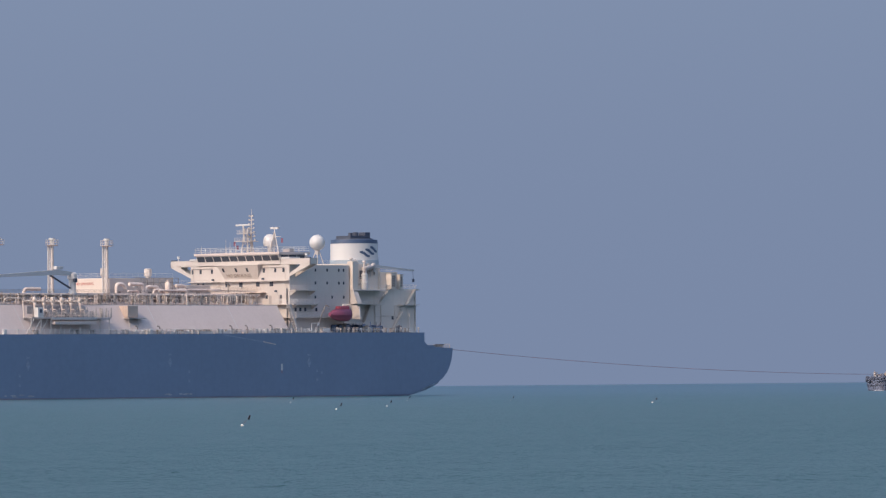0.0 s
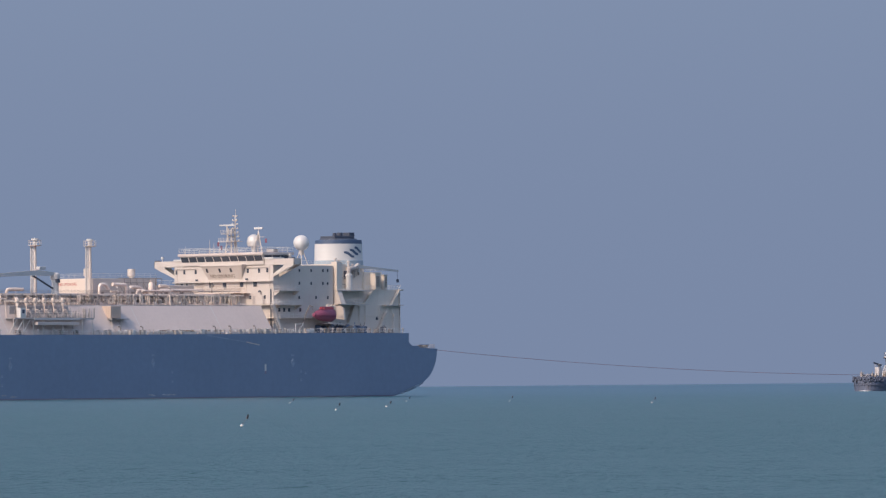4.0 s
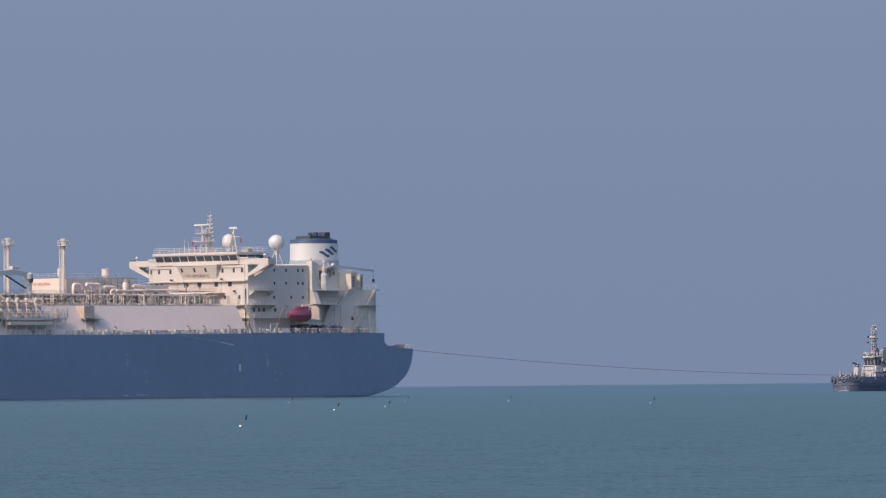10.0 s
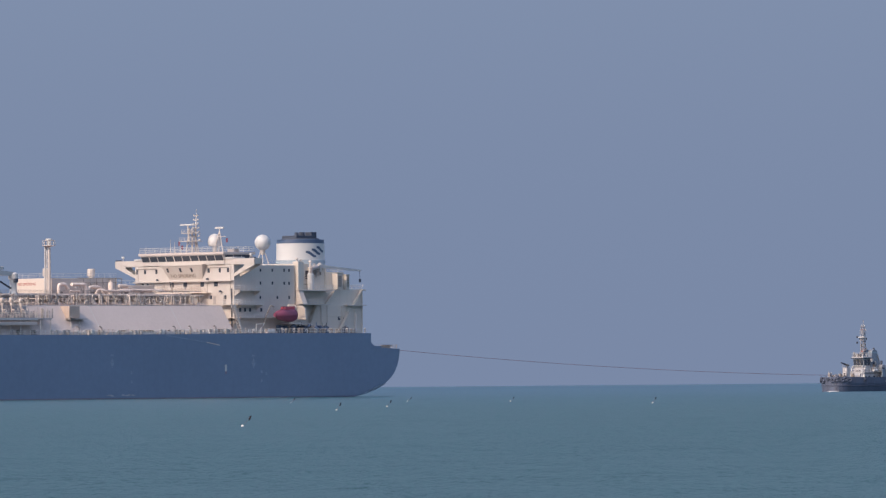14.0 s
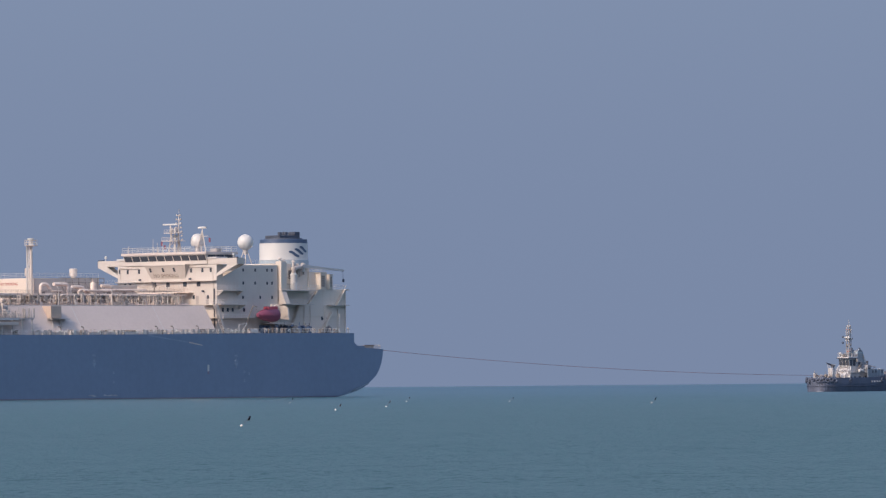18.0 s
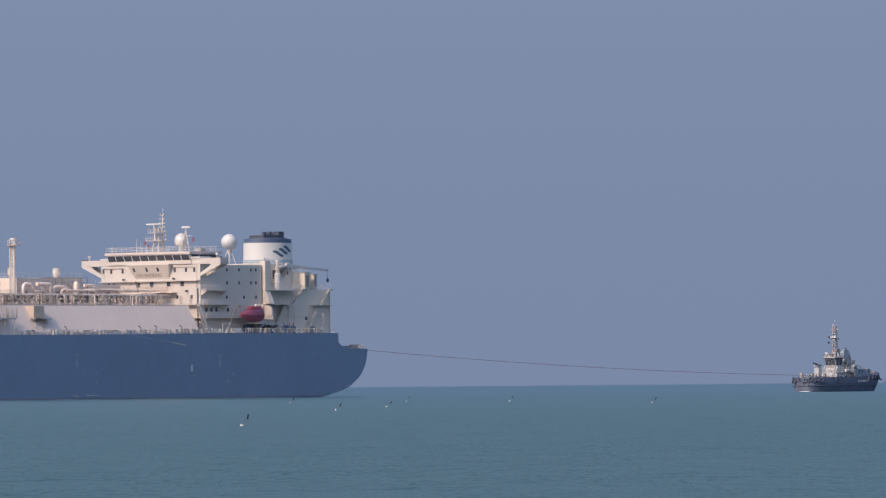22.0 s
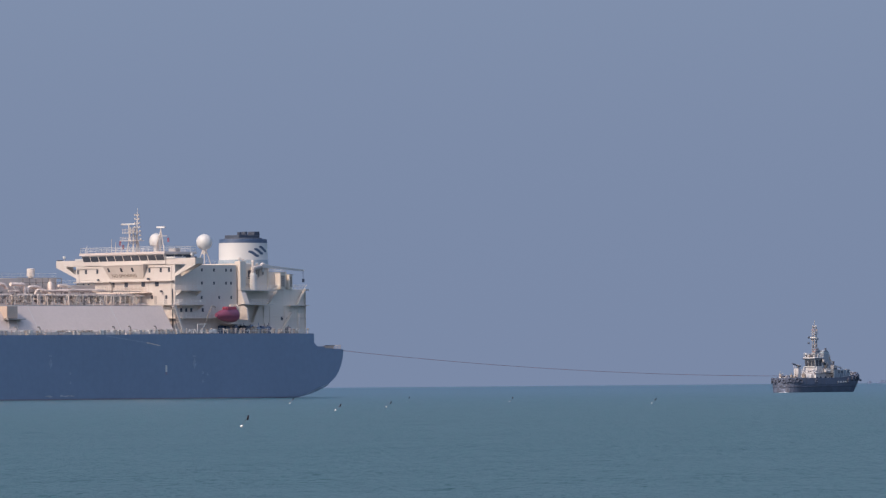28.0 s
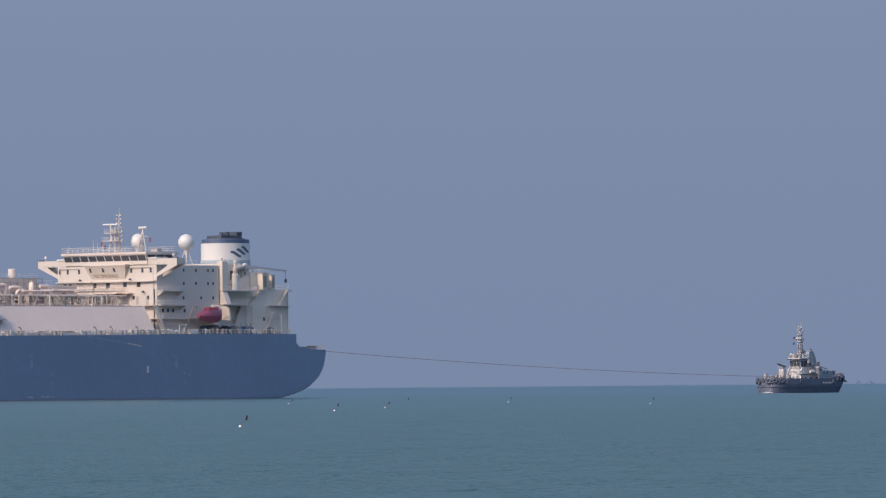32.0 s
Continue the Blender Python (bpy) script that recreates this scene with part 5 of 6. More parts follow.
# marks on the hull side
def hull_marks():
    y = BEAM
    part("side_mark", bx(59.6, 60.15, 22.85, 23.04, 6.15, 7.65), WHITE, hull, "white bar painted on the hull")
    part("side_mark_foot", bx(59.6, 60.15, 22.85, 23.04, 5.5, 6.15), BOOT_RED, hull)
    PALE = paint("pale_blue_mark", (0.24, 0.305, 0.415), 0.6, 0.3, 1.5)
    bm = bmesh.new()
    prism(bm, [(-0.55, 0), (0, -1.2), (0.55, 0), (0, 1.2)], -0.06, 0.04, "y")
    prism(bm, [(-0.45, 1.5), (0.45, 1.5), (0.45, 1.9), (-0.45, 1.9)], -0.06, 0.04, "y")
    mk = part("tug_mark", bm, PALE, hull, "faded tug push mark")
    mk.matrix_basis = pose(95.8, y, 8.2)
    for x, z in ((50.9, 8.0), (139.8, 7.6)):
        again(mk, pose(x, half_breadth(x, z) + 0.02, z))
    bm = prism(bmesh.new(), [(-0.25, -0.3), (0.25, -0.3), (0.25, 0.3), (-0.25, 0.3)], -0.06, 0.04, "y")
    sm = part("small_mark", bm, PALE, hull)
    sm.matrix_basis = pose(89.8, y, 6.0)
    for x, z in ((89.8, 3.9), (142.4, 5.3), (142.4, 3.2), (48.3, 6.0), (48.3, 4.0), (46.8, 5.6)):
        again(sm, pose(x, half_breadth(x, z) + 0.02, z))
    PALE_GREY = paint("scraped_paint", (0.36, 0.38, 0.43), 0.7, 0.5, 0.8)
    rng = random.Random(6)
    for x0, x1 in ((88.5, 97.5), (137.5, 146.5)):
        for k in range(7):
            x, z = rng.uniform(x0, x1), rng.uniform(0.55, 1.05)
            w, h = rng.uniform(0.8, 2.4), rng.uniform(0.08, 0.22)
            y1 = half_breadth(x, z) + 0.03
            part("scrape", prism(bmesh.new(), [(x, z), (x + w * 0.5, z - h), (x + w, z), (x + w * 0.6, z + h)], y1 - 0.2, y1, "y"), PALE_GREY, hull, "pale streak low on the hull")
    # pale patch along the edge of the counter
    bm = bmesh.new()
    rows = []
    for k in range(9):
        z = 0.5 + 0.34 * k
        u0, w = lerp_table(STERN, z)[0], 2.3 * math.sin(math.pi * (k + 0.6) / 9.2)
        rows.append([bm.verts.new((u0 - 0.06 + w * q, half_breadth(u0 + 0.05 + w * q, z) + 0.1, z - 0.06)) for q in (0, 0.5, 1)])
    for p, q in zip(rows, rows[1:]):
        for k in range(2):
            bm.faces.new((p[k], p[k + 1], q[k + 1], q[k]))
    bmesh.ops.solidify(bm, geom=list(bm.faces), thickness=0.04)
    part("counter_wear", bm, paint("bleached_blue", (0.40, 0.50, 0.60), 0.7, 0.25, 1.2), hull, "pale patch on the counter")
    # broken line of foam where the side meets the water
    bm = bmesh.new()
    x = 24.0
    while x < 165:
        w, h, out_ = rng.uniform(1.5, 4.0), rng.uniform(0.03, 0.09), rng.uniform(0.15, 0.5)
        y0, y1 = half_breadth(x, 0.2), half_breadth(x + w, 0.2)
        foot = [bm.verts.new((x + w * q, y0 + (y1 - y0) * q + out_ * d, 0.02)) for q, d in ((0, 0), (1, 0), (0.8, 1), (0.25, 1))]
        top = [bm.verts.new((x + w * q, y0 + (y1 - y0) * q + 0.02, 0.02 + h)) for q in (0.2, 0.75)]
        bm.faces.new(foot), bm.faces.new((foot[0], foot[3], top[0])), bm.faces.new((foot[3], foot[2], top[1], top[0])), bm.faces.new((foot[2], foot[1], top[1]))
        x += w * 0.75
    tagged(part("waterline_foam", bm, paint("thin_foam", (0.16, 0.21, 0.25), 0.8, 0.3, 1.5), ship, "thin broken foam along the waterline"), kind="stuff")
    # stowed gangway along the topsides
    bm = prism(bmesh.new(), [(78.8, 14.5), (78.8, 14.25), (66, 12.65), (66, 12.9)], 22.9, 23.04, "y")
    lad = part("stowed_ladder", bm, PALE, hull, "thin stowed side ladder")
    part("ladder_foot", prism(bmesh.new(), [(66, 12.9), (66, 12.65), (61.8, 12.0), (61.8, 12.22)], 22.9, 23.06, "y"), TRUNK, lad, "paler foot of the side ladder")


hull_marks()

# ---- tug: x forward from its middle, y to port ----
tug = empty("tugboat", "black-hulled harbour tug with cream wheelhouse, on the towline", "boat")


def build_tug():
    bm = bmesh.new()
    rings = []
    n = 40
    def plan(k, z):
        a = 2 * math.pi * k / n
        c, s = math.cos(a), math.sin(a)
        flare = 1 + 0.05 * (z - 1.5)
        lx = 13.8 if c > 0 else 14.1 - 1.6 * max(0, 2.6 - z) / 2.6
        return (math.copysign(abs(c) ** 0.55, c) * lx, math.copysign(abs(s) ** 0.62, s) * 4.7 * min(1.02, flare))
    for z in (-1.5, 0.0, 1.0, 2.0, 2.5):
        rings.append([bm.verts.new((*plan(k, z), z)) for k in range(n)])
    top = []
    for k in range(n):
        x, y = plan(k, 3.3)
        z = 3.45 + (1.35 * ((-x - 3) / 10.6) ** 1.5 if x < -3 else 0.1 * max(0, x) / 13)
        top.append(bm.verts.new((x, y, z)))
    rings.append(top)
    for a, b in zip(rings, rings[1:]):
        for k in range(n):
            bm.faces.new((a[k], a[(k + 1) % n], b[(k + 1) % n], b[k]))
    bm.faces.new(rings[0])
    inner = [bm.verts.new((v.co.x * 0.975, v.co.y * 0.95, v.co.z)) for v in top]
    deckv = [bm.verts.new((v.co.x, v.co.y, 2.0)) for v in inner]
    for k in range(n):
        j = (k + 1) % n
        bm.faces.new((top[k], top[j], inner[j], inner[k])), bm.faces.new((inner[k], inner[j], deckv[j], deckv[k]))
    bm.faces.new(deckv)
    part("hull", bm, TUG_HAZED, tug, "black tug hull lightened for haze, with worn bulwarks")
    # fenders: tyres round both ends and a rubbing strip
    bm = bmesh.new()
    m, q = 12, 8
    for i in range(m):
        a = 2 * math.pi * i / m
        for j in range(q):
            b = 2 * math.pi * j / q
            bm.verts.new(((0.40 + 0.26 * math.cos(b)) * math.cos(a), 0.22 * math.sin(b), (0.40 + 0.26 * math.cos(b)) * math.sin(a)))
    bm.verts.ensure_lookup_table()
    for i in range(m):
        for j in range(q):
            bm.faces.new([bm.verts[(i + di) % m * q + (j + dj) % q] for di, dj in ((0, 0), (1, 0), (1, 1), (0, 1))])
    tyre = part("tyre_fender", bm, HAZED_RUBBER, tug, "black tyre fender lightened for haze", True)
    first = True
    for k in range(0, n):
        x, y = plan(k, 2.4)
        if abs(x) < 9 and k % 3:
            continue
        z = (2.75 if x > -8 else 2.75 + 0.9 * (-x - 8) / 5.6) + (0.28 if k * 7 % 5 < 2 else -0.3 if k * 3 % 4 == 1 else 0.0)
        m4 = pose(x * 1.01, y * 1.02, z, 8 * math.sin(5 * k), 0, math.degrees(math.atan2(y * 5, x)) + 90) @ Matrix.Scale(0.82 + 0.3 * (k * 11 % 7) / 6, 4)
        if first:
            tyre.matrix_basis, first = m4, False
        else:
            again(tyre, m4)
    bm = bmesh.new()
    ring = [(plan(k, 1.4)[0] * 1.005, plan(k, 1.4)[1] * 1.01, 1.35) for k in range(n)]
    tube(bm, ring + ring[:1], 0.09, 6)
    part("rubbing_strip", bm, HAZED_RUBBER, tug)
    # lower deckhouse, wheelhouse
    dh = part("deckhouse", bx(-4.6, 3.5, -2.3, 2.3, 2.0, 4.6, bevel=0.15), TUG_CREAM, tug, "worn cream deckhouse")
    for x in (3.2, 1.4, -0.6, -2.8):
        part("porthole", turned(bmesh.new(), 0, 0, [(0.26, 0), (0.26, 0.06)], 12), GLASS, dh).matrix_basis = pose(x, 2.28, 3.6, -90)
    part("deckhouse_door", bx(-4.6, -3.8, 2.3, 2.35, 2.1, 4.1), HAZED_BLACK, dh)
    wh = part("wheelhouse", prism(bmesh.new(), [(0.2, 4.6), (2.6, 4.6), (2.6, 6.2), (2.95, 8.3), (0.3, 8.3), (0.2, 6.2)], -1.65, 1.65, "y"), TUG_CREAM, tug, "cream wheelhouse with large windows")
    for y in (-1.08, 0.0, 1.08):
        part("wheelhouse_window", bx(-0.04, 0.05, -0.45, 0.45, -0.75, 0.75), GLASS, wh).matrix_basis = pose(2.82, y, 7.15, 0, 10.8, 0)
    for x in (2.0, 0.85):
        for s in (1, -1):
            part("wheelhouse_window", bx(-0.48, 0.48, -0.04, 0.04, -0.75, 0.75), GLASS, wh).matrix_basis = pose(x, s * 1.67, 7.15)
    part("wheelhouse_roof", bx(0.0, 3.2, -1.9, 1.9, 8.3, 8.65, bevel=0.1), TUG_CREAM, wh)
    for s in (1, -1):
        part("wheelhouse_corner", prism(bmesh.new(), [(2.62, s * 1.65), (3.1, s * 1.25), (2.62, s * 1.25)], 4.75, 6.1, "z"), TUG_CREAM, wh)
    # dark strip laid under the roof edge to paint its shade
    part("roof_eave", bx(-0.15, 3.35, -2.05, 2.05, 8.12, 8.3, bevel=0.05), HAZED_BLACK, wh, "dark strip painted for the shade under the roof")
    part("window_sill", prism(bmesh.new(), [(2.6, 6.05), (3.05, 6.25), (3.05, 6.4), (2.6, 6.4)], -1.75, 1.75, "y"), WHITE, wh)
    part("house_skirt", prism(bmesh.new(), [(2.62, 4.6), (4.0, 2.1), (4.1, 2.1), (4.1, 4.0), (2.62, 6.0)], -1.5, 1.5, "y"), TUG_CREAM, wh, "cream sloping front below the wheelhouse")
    for y in (-1.0, 0.2, 0.95):
        part("skirt_light", bx(-0.03, 0.05, -0.22, 0.22, -0.3, 0.3), HAZED_BLACK, wh).matrix_basis = pose(3.42, y, 4.96, 0, 36.5, 0)
    part("searchlight", turned(bmesh.new(), 2.8, -1.3, [(0.1, 8.75), (0.1, 9.2), (0.3, 9.25), (0.3, 9.7), (0.15, 9.75)], 10), WHITE, wh)
    part("bridge_deck", bx(-5.0, 3.8, -2.7, 2.7, 4.6, 4.75), TUG_CREAM, tug)
    part("bridge_rail", railing(bmesh.new(), [(3.7, -2.6, 4.75), (3.7, 2.6, 4.75), (-4.1, 2.6, 4.75)], step=1.1, r=0.04), TUG_CREAM, tug)
    part("roof_rail", railing(bmesh.new(), [(0.1, 1.8, 8.65), (0.1, -1.8, 8.65), (3.1, -1.8, 8.65), (3.1, 1.8, 8.65), (0.1, 1.8, 8.65)], high=0.9, step=1.1, r=0.04), TUG_CREAM, tug)
    # mast
    bm = bmesh.new()
    for dx, dy in ((0.5, 0.45), (0.5, -0.45), (-0.5, 0.45), (-0.5, -0.45)):
        rod(bm, (0.9 + dx, dy, 8.6), (0.9 + dx * 0.7, dy * 0.7, 16.4), 0.1, 0.08)
    for k in range(6):
        z, f = 9.6 + 1.1 * k, 0.55 - 0.05 * k
        rod(bm, (0.8 - 0.9 * f, 0.7 * f, z), (0.8 + 0.9 * f, -0.7 * f, z + 0.9), 0.05, n=4), rod(bm, (0.8 + 0.9 * f, 0.7 * f, z), (0.8 - 0.9 * f, 0.7 * f, z + 0.9), 0.05, n=4)
        rod(bm, (0.8 + 0.9 * f, -0.7 * f, z), (0.8 + 0.9 * f, 0.7 * f, z), 0.06, n=4)
    rod(bm, (0.8, 0, 15.8), (0.8, 0, 17.9), 0.07)
    mast = part("mast", bm, STEEL, tug, "grey lattice mast with lamps and aerials")
    for z, w in ((10.2, 0.7), (11.3, 0.6), (12.9, 1.1), (15.2, 0.8), (16.2, 0.5)):
        part("crosstree", bx(0.75, 0.95, -w, w, z, z + 0.1), TUG_CREAM, mast)
        for s in (-1, 1):
            part("mast_lamp", turned(bmesh.new(), 0.85, s * w, [(0.14, z + 0.08), (0.14, z + 0.42), (0.06, z + 0.46)], 8), HAZED_BLACK if z < 13 else TUG_CREAM, mast)
    part("radar_scanner", bx(1.4, 1.7, -1.1, 1.1, 13.4, 13.65), WHITE, mast)
    # railed basket round the upper mast
    for z in (12.7, 14.3):
        part("mast_basket", bx(0.25, 1.55, -0.65, 0.65, z, z + 0.07), TUG_CREAM, mast)
        part("basket_rail", railing(bmesh.new(), [(0.3, -0.6, z + 0.07), (1.5, -0.6, z + 0.07), (1.5, 0.6, z + 0.07), (0.3, 0.6, z + 0.07), (0.3, -0.6, z + 0.07)], high=0.9, step=0.6, r=0.03, bars=2), TUG_CREAM, mast)
    part("day_shape", ball(bmesh.new(), (1.8, -1.2, 12.2), 0.3, 10, 8), HAZED_BLACK, mast, "black day-signal ball")
    part("day_shape", ball(bmesh.new(), (1.8, -1.1, 13.6), 0.3, 10, 8), HAZED_BLACK, mast)
    # sloping casing and twin exhausts behind the wheelhouse
    eg = paint("casing_grey", (0.26, 0.295, 0.35), 0.6, 0.3, 1.2)
    ec = part("tug_casing", prism(bmesh.new(), [(0.18, 4.75), (0.18, 8.2), (-0.4, 8.9), (-1.9, 8.7), (-3.0, 7.4), (-4.6, 5.7), (-4.8, 4.75)], -1.9, 1.9, "y"), eg, tug, "pale grey engine casing behind the wheelhouse")
    for y in (-1.25, 1.25):
        tr = part("stack_trunk", prism(bmesh.new(), [(-0.3, 8.5), (-0.4, 10.2), (-1.5, 10.5), (-2.3, 10.0), (-2.7, 7.8)], y - 0.6, y + 0.6, "y"), eg, ec, "blue grey exhaust trunk")
        part("trunk_band", prism(bmesh.new(), [(-0.28, 9.6), (-0.3, 9.9), (-2.36, 9.75), (-2.4, 9.45)], y - 0.64, y + 0.64, "y"), PALE_BLUE, tr)
        part("trunk_outlet", rod(bmesh.new(), (-1.5, y, 10.2), (-1.8, y, 10.8), 0.26, n=10), HAZED_BLACK, tr)
    part("stack_frame", railing(bmesh.new(), [(-2.9, -1.8, 7.6), (-2.9, 1.8, 7.6), (-1.2, 1.8, 8.8)], high=1.4, step=0.7, r=0.06, bars=4), STEEL, ec)
    part("casing_ladder", railing(bmesh.new(), [(-4.4, 1.85, 5.4), (-2.4, 1.85, 7.7)], high=1.1, step=0.5, r=0.05), RUST, ec)
    for k in range(5):
        part("casing_louvre", bx(-1.9, -0.4, 1.9, 1.96, 5.2 + 0.42 * k, 5.45 + 0.42 * k), RUST, ec)
    for y in (2.55, -2.55):
        st = part("exhaust_trunk", prism(bmesh.new(), [(-4.2, 4.75), (-2.6, 4.75), (-2.6, 6.2), (-3.0, 6.6), (-3.8, 6.4)], y - 0.6, y + 0.6, "y"), paint("exhaust_grey", (0.30, 0.31, 0.34), 0.6, 0.35, 1.2), tug, "dark grey exhaust casing")
        part("exhaust_pipe", rod(bmesh.new(), (-3.1, y, 6.2), (-3.3, y, 7.6), 0.25, n=10), HAZED_BLACK, st)
        part("casing_vent", bx(-3.7, -2.8, y + 0.6, y + 0.66, 5.1, 5.9), HAZED_BLACK, st)
        part("casing_rail", railing(bmesh.new(), [(-4.1, y + 0.5, 4.8), (-2.4, y + 0.5, 4.8), (0.0, y + 0.5, 4.8)], high=1.0, step=0.6, r=0.05), WHITE, st)
    # forward winch and fire monitor tower
    wn_ = part("towing_winch", rod(bmesh.new(), (8.4, -1.8, 3.0), (8.4, 1.8, 3.0), 0.85, n=16), RUST, tug, "towing winch drum")
    for y in (-1.9, 1.7):
        part("winch_cheek", rod(bmesh.new(), (8.4, y, 3.0), (8.4, y + 0.2, 3.0), 1.25, n=16), TUG_CREAM, wn_)
    part("winch_bed", bx(7.4, 9.4, -2.2, 2.2, 2.0, 2.4), TUG_HAZED, wn_)
    mt = part("monitor_tower", bx(6.3, 7.5, -0.6, 0.9, 2.0, 5.9, bevel=0.1), TUG_CREAM, tug, "cream fire monitor tower")
    bm = rod(bmesh.new(), (6.9, 0.4, 5.9), (6.9, 0.4, 6.6), 0.3, n=8)
    rod(bm, (6.2, 0.4, 6.4), (8.9, 0.2, 7.1), 0.26, 0.18, 8)
    part("fire_monitor", bm, HAZED_BLACK, mt, "black fire monitor barrel")
    part("tower_rail", railing(bmesh.new(), [(6.3, 0.9, 5.9), (7.5, 0.9, 5.9), (7.5, -0.6, 5.9)], high=0.9, step=0.7, r=0.04), TUG_CREAM, mt)
    part("bitts", prism(bmesh.new(), [(10.6, 2.0), (11.0, 2.0), (11.0, 4.0), (10.6, 4.0)], -0.9, 0.9, "y"), TUG_HAZED, tug)
    bm = tube(bmesh.new(), bend([(4.9, 3.6, 2.0), (4.9, 3.6, 4.8), (3.6, 3.6, 5.3)], 0.5), 0.18, 8)
    part("deck_vent", bm, TUG_CREAM, tug)
    # after deck: bulwark plates, crane, gear
    part("side_screen", bx(-9.0, -2.6, 3.75, 3.9, 2.0, 5.5), paint("screen_blue", (0.20, 0.25, 0.31), 0.6, 0.25), tug, "blue grey side screen")
    part("side_screen", bx(-9.0, -2.6, -3.9, -3.75, 2.0, 5.5), bpy.data.materials["screen_blue"], tug)
    for k in range(6):
        part("screen_rib", bx(-8.9 + 1.2 * k, -8.75 + 1.2 * k, 3.9, 3.97, 2.4, 5.5), bpy.data.materials["screen_blue"], tug)
    for k in (0, 2, 3):
        part("screen_port", bx(-8.4 + 1.2 * k, -8.0 + 1.2 * k, 3.9, 3.94, 4.6, 5.2), HAZED_BLACK, tug)
    part("aft_winch", rod(bmesh.new(), (-8.0, -1.5, 4.2), (-8.0, 1.5, 4.2), 0.95, n=16), TUG_CREAM, tug)
    part("aft_house", bx(-9.3, -6.8, -1.8, 2.0, 2.0, 4.4, bevel=0.1), TUG_CREAM, tug)
    part("capstan", turned(bmesh.new(), -8.2, 1.2, [(0.6, 4.4), (0.45, 4.9), (0.7, 5.5), (0.5, 5.6)], 14), TUG_CREAM, tug)
    cr = part("deck_crane", rod(bmesh.new(), (-5.9, 1.6, 2.0), (-5.9, 1.6, 6.6), 0.32, 0.26, 10), TUG_CREAM, tug, "cream folding deck crane")
    part("crane_arm", rod(bmesh.new(), (-5.9, 1.6, 6.4), (-8.9, 1.2, 6.0), 0.24, 0.16, 8), TUG_CREAM, cr)
    part("crane_arm", rod(bmesh.new(), (-8.9, 1.2, 6.0), (-7.2, 1.3, 5.1), 0.18, 0.14, 8), TUG_CREAM, cr)
    part("rope_reel", rod(bmesh.new(), (-10.4, -1.2, 4.3), (-10.4, 1.6, 4.3), 0.75, n=14), RUST, tug, "brown rope reel on the after deck")
    part("aft_rail", railing(bmesh.new(), [(-11.0, 3.2, 4.0), (-11.5, 0, 4.2), (-11.0, -3.2, 4.0)], high=0.9, step=1.0, r=0.04), TUG_CREAM, tug)
    for x, y, z in ((-12.8, 1.8, 4.3), (-13.3, -0.4, 4.5), (-12.0, 3.4, 4.2), (-13.5, 2.4, 3.2), (-13.9, 0.6, 3.4), (-12.4, 4.0, 2.9), (-10.8, 4.3, 3.9), (-13.9, -1.6, 3.5)):
        again(tyre, pose(x, y, z, 70, 0, 20))
    for k in range(5):
        part("hull_bar", bx(-7.6 + 1.0 * k, -7.0 + 1.0 * k, 4.74, 4.83, 2.25, 2.65), TUG_CREAM, tug)
    # gear that crowds the decks
    rng = random.Random(21)
    for k in range(26):
        x, y = rng.choice((rng.uniform(5.0, 11.5), rng.uniform(-11.5, -5.6))), rng.uniform(-2.8, 3.4)
        h, m3 = rng.uniform(0.5, 1.7), rng.choice((TUG_CREAM, RUST, TUG_HAZED, STEEL))
        bm = bx(x, x + rng.uniform(0.3, 0.9), y, y + rng.uniform(0.3, 0.8), 2.0, 3.0 + h, bevel=0.05)
        rod(bm, (x + 0.2, y + 0.2, 3.0 + h), (x + rng.uniform(0, 0.5), y + 0.2, 3.6 + h), 0.07)
        part("deck_gear", bm, m3, tug)
    for y, w in ((-1.4, 0.5), (-0.5, 0.35), (0.4, 0.6), (1.3, 0.4)):
        part("roof_box", bx(2.3, 2.8, y - w / 2, y + w / 2, 8.65, 9.05 + 0.3 * w, bevel=0.04), HAZED_BLACK if w > 0.45 else TUG_CREAM, wh)
    for k in range(8):
        a = rng.uniform(0, 6.28)
        part("roof_lamp", turned(bmesh.new(), 1.6 + 1.3 * math.cos(a), 1.5 * math.sin(a), [(0.16, 8.6), (0.2, 9.2), (0.1, 9.4)], 8), rng.choice((RUST, WHITE, HAZED_BLACK)), wh)
    for k in range(12):
        z = 9.2 + 0.62 * k
        part("mast_fitting", bx(0.7, 1.1, rng.uniform(-0.8, -0.1), rng.uniform(0.1, 0.7), z, z + rng.uniform(0.12, 0.3), bevel=0.03), rng.choice((TUG_CREAM, HAZED_BLACK, RUST, FADED_RED)), mast)
    for s in (1, -1):
        bm = rod(bmesh.new(), (3.9, s * 2.6, 2.2), (2.6, s * 2.0, 6.2), 0.14)
        part("wheelhouse_strut", bm, WHITE, wh)
    for k in range(14):
        x, z = rng.uniform(-2.0, 0.0), rng.uniform(4.8, 7.8)
        part("house_fitting", bx(x, x + rng.uniform(0.3, 0.8), 1.92, 2.3, z, z + rng.uniform(0.25, 0.9), bevel=0.05), rng.choice((STEEL, eg, eg, HAZED_BLACK, RUST)), tug)
    for k in range(9):
        x = -4.9 - 0.55 * k
        part("deck_locker", bx(x, x + 0.45, 2.9, 3.7, 3.4, 4.9 + rng.uniform(-0.6, 0.7), bevel=0.05), rng.choice((STEEL, TUG_CREAM, bpy.data.materials["exhaust_grey"])), tug)
    # flat dark panels laid on for the shade in the deckhouse's gaps
    for x, w in ((2.4, 0.5), (0.9, 0.4), (-0.7, 0.6), (-2.2, 0.4)):
        part("recess", bx(x, x + w, 2.3, 2.34, 2.6, 3.2 + w), HAZED_BLACK, dh)
